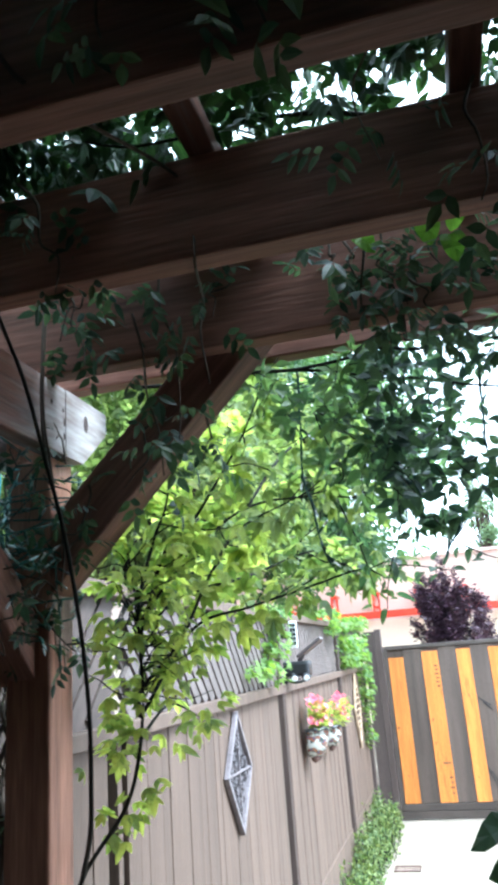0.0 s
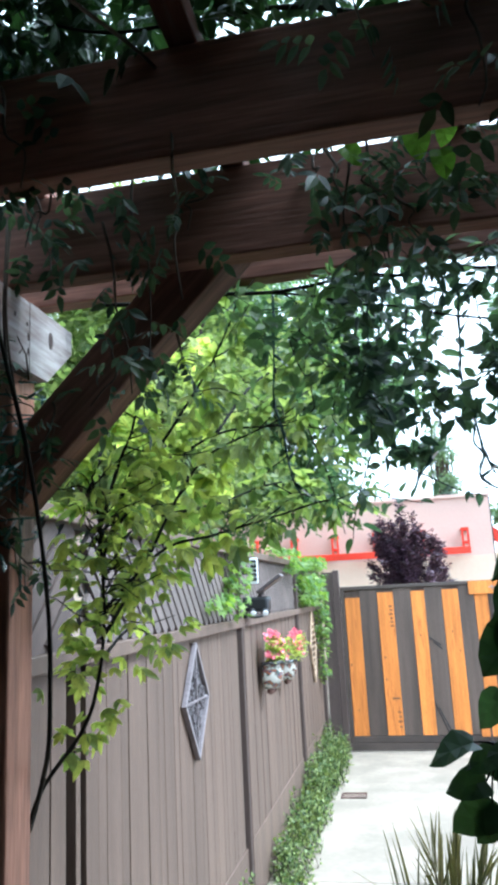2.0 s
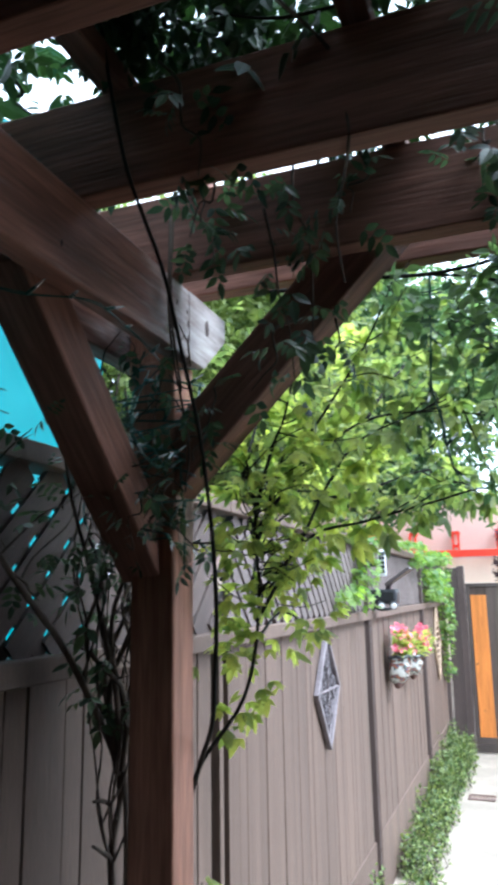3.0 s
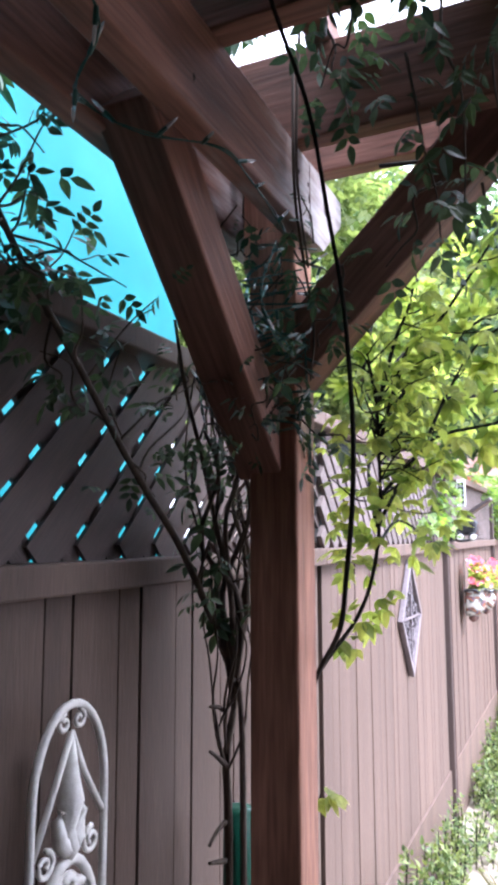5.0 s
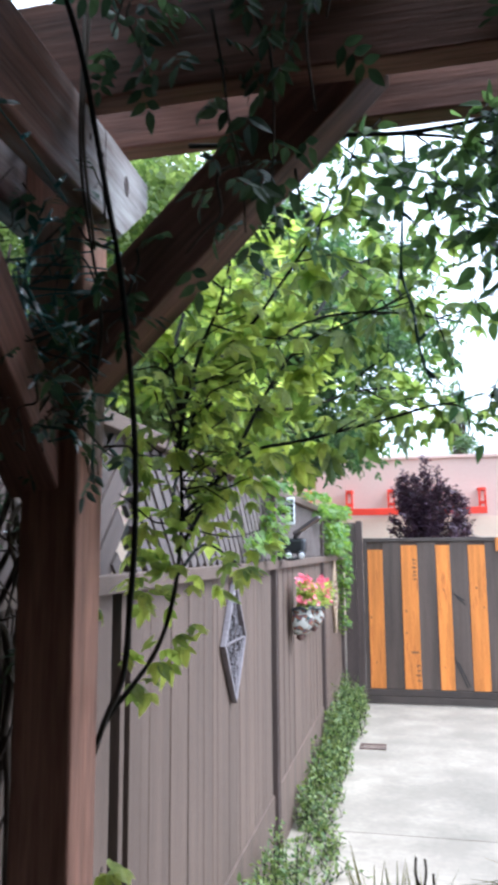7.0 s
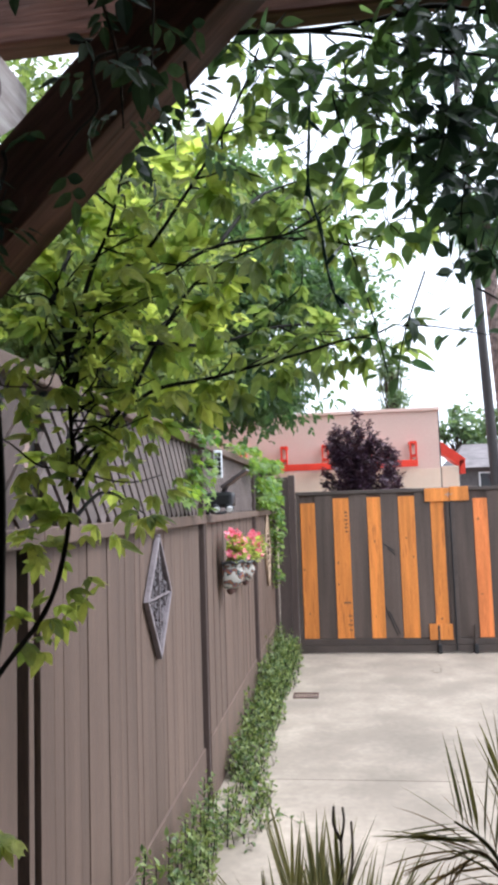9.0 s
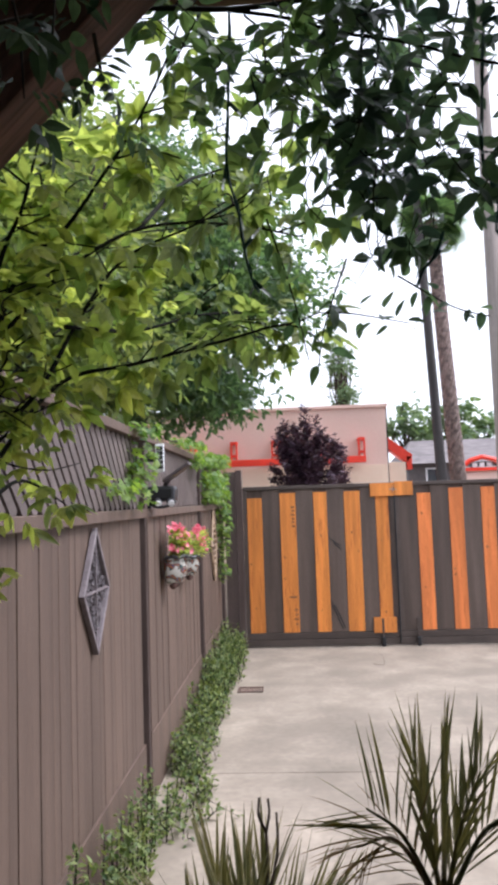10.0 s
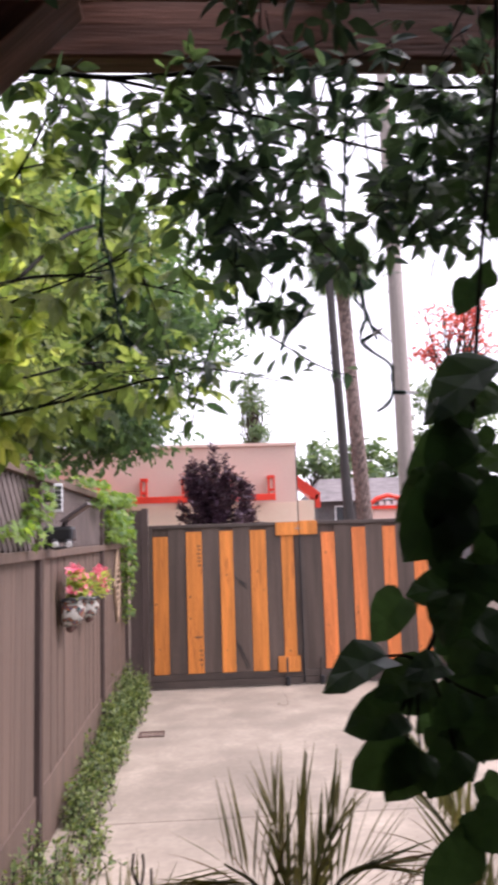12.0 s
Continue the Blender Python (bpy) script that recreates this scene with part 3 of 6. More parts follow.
box(bm, 1.42, -0.045, 0.145, 1.67, -0.032, 0.315, bevel=0.003)
part("patch_plate", bm, M_GATE_ORANGE, gate_a, "orange wooden plate")
bm = bmesh.new()
box(bm, 0.0, -0.045, 1.655, 0.205, -0.032, 1.812, bevel=0.003)
part("patch_plate", bm, M_GATE_ORANGE, gate_b, "orange wooden plate")
bm = bmesh.new()
box(bm, 1.655, -0.052, 1.722, 1.735, -0.046, 1.731, bevel=0.002)
box(bm, 1.69, -0.051, 1.695, 1.698, -0.0455, 1.755, bevel=0.002)
part("latch", bm, M_POLE_LIGHT, gate_a, "pale metal cross latch")
# thin black rod added to draw the dark gap between the two leaves
bm = bmesh.new()
tube(bm, [Vector((1.7075, -0.036, 0.03)), Vector((1.7075, -0.036, 1.655))], 0.009, 0.009, 8)
part("lock_rod", bm, M_BLACK, gate_a, "black rod that stands for the dark gap at the meeting edge")
# worn stencil marks and scratches on the boards
for x, z, ln in ((0.84, 1.56, 0.035), (0.845, 1.52, 0.03), (0.84, 1.475, 0.04), (0.845, 1.43, 0.03), (0.842, 1.39, 0.035), (0.845, 1.345, 0.03), (0.82, 0.555, 0.08), (0.845, 0.41, 0.035), (0.85, 0.36, 0.03), (0.845, 0.31, 0.04), (0.85, 0.255, 0.03)):
    bm = bmesh.new()
    box(bm, x - 0.28 - ln / 2, -0.0192, z - 0.011, x - 0.28 + ln / 2, -0.0175, z + 0.011, bevel=0.0006)
    part("stencil_mark", bm, M_STENCIL, gate_a, "faded dark mark")
for x, z, ln, a in ((1.30, 1.16, 0.16, 35), (1.33, 1.11, 0.12, 42), (1.29, 0.36, 0.36, 68), (1.33, 0.33, 0.28, 66)):
    bm = bmesh.new()
    box(bm, -ln / 2, -0.002, -0.006, ln / 2, 0.002, 0.006, m=pose(x - 0.28, -0.0135, z, 0, a, 0))
    part("scratch", bm, M_BLACK, gate_a, "dark diagonal scratch")
for x in (0.205, 3.73):
    gp = thing("gate_post", "dark square timber gate post", "post", (x, 8.80, 0), group="gate posts")
    bm = bmesh.new()
    box(bm, 0, 0, 0, 0.07, 0.10, 2.0, bevel=0.004)
    part("shaft", bm, M_FENCE_DARK, gp)

# ---- pergola ----
pergola = thing("pergola", "redwood-stained timber pergola overgrown with vines", "pergola", (0, 0, 0))
bm = bmesh.new()
box(bm, 0.239, 1.323, 0.0, 0.332, 1.413, 2.206, bevel=0.005)
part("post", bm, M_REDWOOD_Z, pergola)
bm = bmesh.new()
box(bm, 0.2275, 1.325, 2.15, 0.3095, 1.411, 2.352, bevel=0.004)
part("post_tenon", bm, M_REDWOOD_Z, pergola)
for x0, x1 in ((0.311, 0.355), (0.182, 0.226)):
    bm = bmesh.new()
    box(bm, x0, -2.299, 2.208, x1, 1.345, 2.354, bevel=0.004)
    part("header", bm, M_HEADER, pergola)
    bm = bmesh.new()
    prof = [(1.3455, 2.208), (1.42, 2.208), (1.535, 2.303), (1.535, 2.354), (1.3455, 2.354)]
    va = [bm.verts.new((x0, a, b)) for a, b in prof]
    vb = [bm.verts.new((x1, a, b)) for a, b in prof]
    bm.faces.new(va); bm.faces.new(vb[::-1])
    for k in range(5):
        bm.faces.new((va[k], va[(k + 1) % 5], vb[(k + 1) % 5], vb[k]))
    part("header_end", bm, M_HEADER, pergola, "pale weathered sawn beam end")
for y, z, r in ((1.339, 2.279, 0.0060), (1.339, 2.248, 0.0055), (1.286, 2.308, 0.0040), (1.333, 2.304, 0.0035), (1.434, 2.302, 0.0130), (0.897, 2.254, 0.0040)):
    bm = bmesh.new()
    lathe(bm, [(0.0005, 0.0), (r * 0.55, 0.0012), (r, 0.0003), (r, -0.002)], 10)
    ob = part("knot", bm, M_KNOT, pergola)
    ob.matrix_basis = pose(0.355, y, z, 0, 90, 0) @ Matrix.Diagonal((1.5, 0.8, 1, 1))
# beams from y -0.02 back are unseen, added under the roof that blocks light
for yb in (1.50, 1.265, 0.947, 0.602, 0.28, -0.02, -0.32, -0.62, -0.92, -1.22, -1.52, -1.82):
    bm = bmesh.new()
    z0 = 2.413 if yb == 1.50 else 2.3555
    box(bm, 0.135, yb, z0, 2.9 if yb < 1.16 else 3.1, yb + 0.045, 2.53, bevel=0.004)
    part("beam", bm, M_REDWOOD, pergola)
for xb in (0.405, 0.80, 1.195, 1.59, 1.985, 2.38, 2.775):
    bm = bmesh.new()
    box(bm, xb - 0.022, -2.25, 2.532, xb + 0.022, 1.55, 2.573, bevel=0.003)
    part("purlin", bm, M_REDWOOD_Y, pergola)


# peeling, weathered strips at the head of the post
for k in range(7):
    bm = bmesh.new()
    y0 = 1.327 + 0.0115 * k
    zl = (1.86, 1.82, 1.80, 1.815, 1.785, 1.80, 1.83)[k]
    vs = [bm.verts.new((0.3325, y0 + u, z)) for u, z in ((0, 1.95), (0.0114, 1.95), (0.0114, zl + 0.035), (0.006, zl), (0, zl + 0.03))]
    bm.faces.new(vs)
    r_ = bmesh.ops.extrude_face_region(bm, geom=bm.faces[:])
    for v in [g for g in r_["geom"] if isinstance(g, bmesh.types.BMVert)]:
        v.co.x += 0.002 + 0.0004 * (k % 3)
    part("peeling_strip", bm, M_PEEL, pergola, "pale peeling strip of weathered wood")


def brace(m, ln, mt, deep=0.088):
    bm = bmesh.new()
    box(bm, 0, -0.043, -0.0, ln, 0.043, deep, bevel=0.004)
    ob = part("brace", bm, mt, pergola)
    ob.matrix_basis = m
    return ob


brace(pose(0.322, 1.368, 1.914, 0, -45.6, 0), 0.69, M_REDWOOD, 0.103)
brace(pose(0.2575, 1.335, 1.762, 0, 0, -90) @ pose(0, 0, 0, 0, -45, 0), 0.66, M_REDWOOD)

# fence return beside the gate
bm = bmesh.new()
box(bm, 0.075, 8.80, 0.0, 0.203, 8.83, 1.98, bevel=0.003)
part("return_panel", bm, M_FENCE_DARK, fence)
# added dark sheet behind the fence, so the gaps between boards look shaded
bm = bmesh.new()
box(bm, -0.10, -2.6, 0.0, -0.085, 8.7, 1.55)
part("backing", bm, M_FENCE_DARK, fence)


# ---- climbing plants ----
def leaf_out(pts, rng, every, spread, droop=0.5, scale=(0.8, 1.2), kinds=3, start=0.0, stalk=0.03):
    """Leaf poses along a stem: each hangs out from the stem and bends towards the ground."""
    out, run, nxt = [], 0.0, every * rng.random()
    total = sum((b - a).length for a, b in zip(pts, pts[1:]))
    for a, b in zip(pts, pts[1:]):
        ln = (b - a).length
        while nxt < run + ln:
            p = a.lerp(b, (nxt - run) / max(ln, 1e-6))
            if nxt / total >= start:
                d = rnd(rng, 1.0).normalized()
                d = (d + (b - a).normalized() * 0.35 + Vector((0, 0, -droop))).normalized()
                out.append((rng.randrange(kinds), aim(p + d * stalk + rnd(rng, spread), d, rng.uniform(-0.7, 0.7), rng.uniform(*scale))))
            nxt += every * rng.uniform(0.6, 1.4)
        run += ln
    return out


def plant(name, label, category, stems, leaves, templates, material, stem_material, near=80, kind_leaf="leaf"):
    """stems: (points, r0, r1). leaves: poses; the first ones as leaves of their own, the rest in one mesh."""
    root = thing(name, label, category)
    for pts, r0, r1 in stems:
        bm = bmesh.new()
        tube(bm, pts, r0, r1, 6)
        part("stem", bm, stem_material, root, smooth=True)
    meshes = [leaf_mesh(kind_leaf, t, material) for t in templates]
    for k, m in leaves[:near]:
        piece(kind_leaf, meshes[k], root, m)
    if len(leaves) > near:
        rest = scattered("foliage", templates, leaves[near:], material, root)
        tagged(rest, kind="stuff")
    return root


def wander(a, b, rng, n=4, amp=0.03, sag=0.0):
    a, b = Vector(a), Vector(b)
    pts = [a]
    for i in range(1, n):
        s = i / n
        pts.append(a.lerp(b, s) + rnd(rng, amp) + Vector((0, 0, -sag * 4 * s * (1 - s))))
    pts.append(b)
    return smooth_path(pts, 4)


T_OVATE = [ovate(0.052, 0.025, steps=6), ovate(0.058, 0.025, curl=0.25, steps=6), ovate(0.044, 0.023, fold=0.3, steps=6)]
T_PINN = [pinnate(2, 0.045, 0.021, 0.026), pinnate(1, 0.052, 0.025, 0.03), pinnate(3, 0.04, 0.018, 0.022)]
T_LIME = [palmate(5, 0.062, 0.029, spread=170, droop=14), palmate(4, 0.056, 0.028, spread=140, droop=28), palmate(3, 0.062, 0.031, spread=105, droop=14), palmate(5, 0.054, 0.025, spread=210, droop=36)]

# lime vine that climbs behind the post
rng = random.Random(11)
fork = (0.292, 1.52, 1.385)
trunks = [
    smooth_path([(0.262, 1.50, 0.0), (0.262, 1.505, 0.5), (0.26, 1.505, 1.05), (0.262, 1.51, 1.25), fork, (0.392, 1.36, 1.5), (0.425, 1.30, 1.6), (0.454, 1.24, 1.7), (0.476, 1.18, 1.8), (0.487, 1.13, 1.9), (0.493, 1.08, 2.0), (0.49, 1.03, 2.1), (0.485, 0.97, 2.22), (0.45, 0.925, 2.36), (0.43, 0.90, 2.5), (0.42, 0.88, 2.62)]),
    smooth_path([(0.258, 1.52, 0.0), (0.26, 1.52, 0.6), (0.258, 1.52, 1.05), (0.26, 1.52, 1.25), fork, (0.362, 1.575, 1.5), (0.403, 1.56, 1.6), (0.419, 1.555, 1.72), (0.424, 1.535, 1.82), (0.426, 1.515, 1.92), (0.405, 1.52, 2.04)]),
]
limbs = [
    [(0.419, 1.555, 1.74), (0.492, 1.6, 1.832), (0.535, 1.65, 1.942), (0.583, 1.68, 2.035), (0.634, 1.7, 2.088), (0.725, 1.7, 2.123), (0.827, 1.65, 2.145)],
    [(0.424, 1.535, 1.84), (0.474, 1.58, 2.03), (0.533, 1.6, 2.089), (0.601, 1.6, 2.179), (0.659, 1.6, 2.265), (0.711, 1.58, 2.349), (0.74, 1.55, 2.393)],
    [(0.416, 1.537, 1.863), (0.515, 1.636, 2.028), (0.638, 1.702, 2.127), (0.787, 1.744, 2.144), (0.927, 1.785, 2.127)],
    [(0.41, 1.56, 1.68), (0.482, 1.72, 1.859), (0.617, 1.76, 1.9), (0.771, 1.78, 1.938), (0.885, 1.78, 1.963), (0.944, 1.76, 1.934)],
    [(0.424, 1.52, 1.9), (0.458, 1.55, 2.049), (0.486, 1.55, 2.111), (0.505, 1.55, 2.182), (0.519, 1.55, 2.237)],
    [(0.41, 1.56, 1.64), (0.416, 1.72, 1.694), (0.469, 1.8, 1.652)],
    [(0.408, 1.554, 1.698), (0.35, 1.744, 1.83), (0.375, 1.95, 1.987), (0.474, 2.115, 2.127)],
    [(0.416, 1.537, 1.88), (0.391, 1.785, 2.045), (0.49, 2.032, 2.234), (0.655, 2.198, 2.317)],
    [(0.638, 1.702, 2.127), (0.688, 1.868, 2.276), (0.737, 2.032, 2.375), (0.845, 2.115, 2.441)],
    [(0.531, 1.62, 1.938), (0.597, 1.868, 1.987), (0.721, 1.991, 2.045), (0.886, 2.115, 2.069)],
    [(0.399, 1.521, 1.987), (0.391, 1.702, 2.193), (0.44, 1.868, 2.358), (0.556, 1.95, 2.482)],
]
stems, leaves = [(trunks[0], 0.0058, 0.0025), (trunks[1], 0.0058, 0.003)], []
for i, ptsl in enumerate(limbs):
    p = smooth_path(ptsl)
    stems.append((p, 0.0045, 0.0015))
    leaves += leaf_out(p, rng, 0.028, 0.03, droop=0.2, kinds=4, scale=(0.66, 1.08), start=0.7 if i == 5 else 0.3 if i in (0, 3, 6) else 0.12)
    for k in range(0 if i == 5 else 6):
        q = p[int(len(p) * rng.uniform(0.35, 0.95))]
        e = q + Vector((rng.uniform(-0.1, 0.165), rng.uniform(-0.1, 0.2), rng.uniform(-0.07, 0.13)))
        tw = wander(q, e, rng, 3, 0.02)
        stems.append((tw, 0.002, 0.001))
        leaves += leaf_out(tw, rng, 0.027, 0.025, droop=0.3, kinds=4, scale=(0.55, 0.95))
leaves += leaf_out(trunks[1], rng, 0.025, 0.04, droop=0.3, kinds=4, scale=(0.5, 0.85), start=0.72)
for k in range(34):
    q = trunks[1][int(len(trunks[1]) * rng.uniform(0.68, 0.98))]
    reach = 0.08 if q.z < 1.65 else 0.14
    e = q + Vector((rng.uniform(-0.8, 1.0) * reach, rng.uniform(-0.12, 0.15), rng.uniform(-0.06, 0.12)))
    tw = wander(q, e, rng, 3, 0.02)
    stems.append((tw, 0.002, 0.001))
    leaves += leaf_out(tw, rng, 0.028, 0.025, droop=0.25, kinds=4, scale=(0.5, 0.83), start=0.2)
for cx, cy, cz, n, sp in ((0.383, 1.62, 1.517, 5, 0.029), (0.416, 1.636, 1.533, 4, 0.025), (0.457, 1.661, 1.682, 11, 0.037), (0.35, 1.62, 1.74, 14, 0.049), (0.416, 1.62, 1.847, 16, 0.058), (0.333, 1.604, 1.632, 10, 0.041), (0.325, 1.604, 1.451, 4, 0.021), (0.295, 1.53, 1.165, 3, 0.012)):
    for k in range(n):
        q = Vector((cx, cy, cz)) + Vector((rng.gauss(0, sp), rng.gauss(0, sp), rng.gauss(0, sp)))
        leaves.append((rng.randrange(4), aim(q, Vector((rng.uniform(-0.6, 1), rng.uniform(-1, 0.3), rng.uniform(-0.9, 0.2))), rng.uniform(-0.6, 0.6), rng.uniform(0.55, 0.9))))
for d in ((0.9, -0.5, -0.35), (0.4, -0.8, -0.5), (1.0, 0.1, -0.1)):
    leaves.append((0, aim(Vector((0.469, 1.8, 1.652)), Vector(d), 0.2, 0.8)))
stems.append((wander((0.262, 1.52, 1.08), (0.295, 1.53, 1.17), rng, 3, 0.006), 0.0022, 0.0012))
rng.shuffle(leaves)
# leaves past x 0.66 take a darker green: shade is put into the colour
shaded_leaves = [v for v in leaves if v[1].translation.x > 0.66]
leaves = [v for v in leaves if v[1].translation.x <= 0.66]
climber = plant("climbing_vine", "leafy yellow-green climbing vine with dark wiry stems", "vine", stems, leaves, T_LIME, L_LIME, M_STEM, near=150)
tagged(scattered("older_foliage", T_LIME, shaded_leaves, L_MID, climber), "mid-green leaves with shade in their colour", kind="stuff")

# old vine on the fence side of the post
rng = random.Random(12)
stems, leaves = [], []
main = smooth_path([(0.12, 1.50, 0.0), (0.13, 1.49, 0.6), (0.13, 1.465, 1.1), (0.13, 1.455, 1.235), (0.135, 1.48, 1.35), (0.13, 1.43, 1.456), (0.13, 1.33, 1.576), (0.13, 1.25, 1.659), (0.13, 1.155, 1.735), (0.13, 1.07, 1.809), (0.13, 0.965, 1.909), (0.12, 0.85, 2.03), (0.12, 0.7, 2.2)])
stems.append((main, 0.009, 0.0045))
for tgt in ((0.20, 1.33, 2.0), (0.18, 1.40, 2.15), (0.14, 1.46, 2.2), (0.17, 1.28, 1.85), (0.1, 1.50, 2.25), (0.13, 1.24, 2.05), (0.17, 1.48, 1.95)):
    p = wander((0.145 + rng.uniform(-0.01, 0.01), 1.45, 1.38 + rng.uniform(0, 0.1)), tgt, rng, 5, 0.03)
    stems.append((p, 0.007, 0.003))
    leaves += leaf_out(p, rng, 0.05, 0.04, droop=0.4, scale=(0.4, 0.75), start=0.15)
    for j in range(3):
        q = p[int(len(p) * rng.uniform(0.2, 0.9))]
        stems.append((wander(q, q + rnd(rng, 0.12), rng, 3, 0.015), 0.002, 0.001))
p = smooth_path([(0.15, 1.48, 0.0), (0.16, 1.47, 0.7), (0.165, 1.455, 1.2), (0.165, 1.45, 1.30), (0.15, 1.46, 1.42)])
stems.append((p, 0.007, 0.006))
for z, s in ((1.325, 1), (1.225, 2), (1.12, -1), (1.05, 1)):
    stems.append((wander((0.13, 1.45, z), (0.13, 1.385, z + 0.02 * s), rng, 2, 0.005), 0.006, 0.003))
for k in range(14):
    q0 = main[int(len(main) * rng.uniform(0.2, 0.5))]
    stems.append((wander(q0, q0 + Vector((rng.uniform(-0.05, 0.10), rng.uniform(-0.22, 0.06), rng.uniform(0.4, 0.8))), rng, 6, 0.025), 0.003, 0.0012))
leaves += leaf_out(main, rng, 0.06, 0.05, droop=0.3, scale=(0.35, 0.65), start=0.62)
for k in range(17):
    q = main[int(len(main) * rng.uniform(0.70, 1.0)) - 1]
    tw = wander(q, q + Vector((rng.uniform(-0.05, 0.12), rng.uniform(-0.28, 0.22), rng.uniform(-0.12, 0.2))), rng, 3, 0.02)
    stems.append((tw, 0.0025, 0.001))
    leaves += leaf_out(tw, rng, 0.05, 0.03, droop=0.3, scale=(0.35, 0.65))
for k in range(14):
    q = main[int(len(main) * rng.uniform(0.84, 1.0)) - 1]
    tw = wander(q, q + Vector((rng.uniform(-0.12, 0.06), rng.uniform(-0.2, 0.28), rng.uniform(-0.02, 0.2))), rng, 3, 0.02)
    stems.append((tw, 0.0022, 0.001))
    leaves += leaf_out(tw, rng, 0.04, 0.025, droop=0.2, scale=(0.4, 0.7))
rng.shuffle(leaves)
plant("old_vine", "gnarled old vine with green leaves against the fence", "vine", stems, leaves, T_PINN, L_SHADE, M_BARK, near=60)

def facing(p, d, n, s):
    """A pose at p with +x along d and +z as near as can be to n."""
    x = Vector(d).normalized()
    y = Vector(n).cross(x).normalized()
    z = x.cross(y)
    return Matrix.Translation(p) @ Matrix((x, y, z)).transposed().to_4x4() @ Matrix.Scale(s, 4)


# dark vine that hangs from the front beams
rng = random.Random(13)
stems, leaves = [], []
runner = smooth_path([(0.45, 1.50, 2.36), (0.60, 1.515, 2.352), (0.71, 1.52, 2.357), (0.82, 1.52, 2.347), (0.92, 1.52, 2.352), (1.0, 1.52, 2.364), (1.08, 1.53, 2.352), (1.17, 1.53, 2.362), (1.3, 1.54, 2.346), (1.7, 1.55, 2.36), (2.3, 1.55, 2.38)])
runner2 = smooth_path([(0.82, 1.52, 2.345), (0.90, 1.525, 2.331), (0.985, 1.53, 2.304), (1.08, 1.54, 2.289), (1.2, 1.55, 2.256), (1.5, 1.6, 2.22), (1.9, 1.62, 2.2)])
stems += [(runner, 0.0045, 0.003), (runner2, 0.0028, 0.002)]
leaves += leaf_out(runner, rng, 0.035, 0.05, droop=0.3, scale=(0.7, 1.1), start=0.25)
leaves += leaf_out(runner2, rng, 0.03, 0.05, droop=0.3, scale=(0.7, 1.1), start=0.1)
LOW = ((0.70, 2.30), (0.76, 2.24), (0.82, 2.10), (0.90, 2.03), (0.95, 2.03), (1.01, 1.97), (1.06, 1.95), (1.11, 2.0), (1.165, 2.03), (1.21, 1.99), (1.28, 2.06), (1.35, 2.06), (1.41, 2.12), (1.6, 2.05), (2.0, 2.1))


def low_edge(x):
    for (a, za), (b_, zb) in zip(LOW, LOW[1:]):
        if x <= b_:
            return za + (zb - za) * (x - a) / (b_ - a)
    return LOW[-1][1]


# strands, then short leafy sprigs that fill the curtain between them
for x in (0.84, 0.90, 0.97, 1.05, 1.09, 1.16, 1.24, 1.33, 1.45, 1.6, 1.8):
    y0 = rng.uniform(1.48, 1.62)
    p = wander((x, y0, 2.35), (x + rng.uniform(-0.05, 0.05), y0 + rng.uniform(-0.02, 0.1), low_edge(x) + 0.02), rng, 6, 0.02)
    stems.append((p, 0.0018, 0.0009))
    leaves += leaf_out(p, rng, 0.03, 0.02, droop=0.1, scale=(0.7, 1.0), start=0.05, stalk=0.012)
k = 0
while k < 390:
    x = rng.uniform(0.70, 1.95)
    zb = low_edge(x)
    z = rng.uniform(zb + 0.02, 2.37)
    if x < 0.925 + 0.03 * math.sin(z * 40) and rng.random() < 0.7:
        continue
    if 1.12 < x < 1.24 and rng.random() < 0.6:
        continue
    if x > 1.45 and rng.random() < 0.5:
        continue
    if noise.noise(Vector((x * 7.0, z * 7.0, 4.4))) < (-0.12 if x < 1.45 else 0.0):
        continue
    k += 1
    near_side = rng.random() < 0.06 and x > 1.0
    q = Vector((x, rng.uniform(1.32, 1.42) if near_side else rng.uniform(1.46, 1.66), z))
    e = q + Vector((rng.uniform(-0.06, 0.06), rng.uniform(-0.04, 0.04), rng.uniform(-0.06, 0.03)))
    tw = wander(q + Vector((0, 0, 0.02)), e, rng, 2, 0.006)
    stems.append((tw, 0.0011, 0.0007))
    for s in range(rng.randint(3, 5)):
        g = tw[int(len(tw) * rng.uniform(0.2, 1.0)) - 1]
        d = Vector((rng.uniform(-1, 1), rng.uniform(-0.5, 0.5), rng.uniform(-0.9, 0.7)))
        n_ = Vector((rng.uniform(-0.8, 0.8), -0.7, rng.uniform(-0.2, 1.0)))
        leaves.append((rng.randrange(3), facing(g + d.normalized() * 0.006, d, n_, rng.uniform(0.55, 0.88))))
# thicker growth at the far end of the beam
for k in range(55):
    q = Vector((rng.uniform(1.21, 1.50), rng.uniform(1.46, 1.62), rng.uniform(2.10, 2.36)))
    for s in range(4):
        d = Vector((rng.uniform(-1, 1), rng.uniform(-0.5, 0.5), rng.uniform(-0.9, 0.7)))
        n_ = Vector((rng.uniform(-0.8, 0.8), -0.7, rng.uniform(-0.2, 1.0)))
        leaves.append((rng.randrange(3), facing(q + d.normalized() * 0.008, d, n_, rng.uniform(0.6, 0.95))))
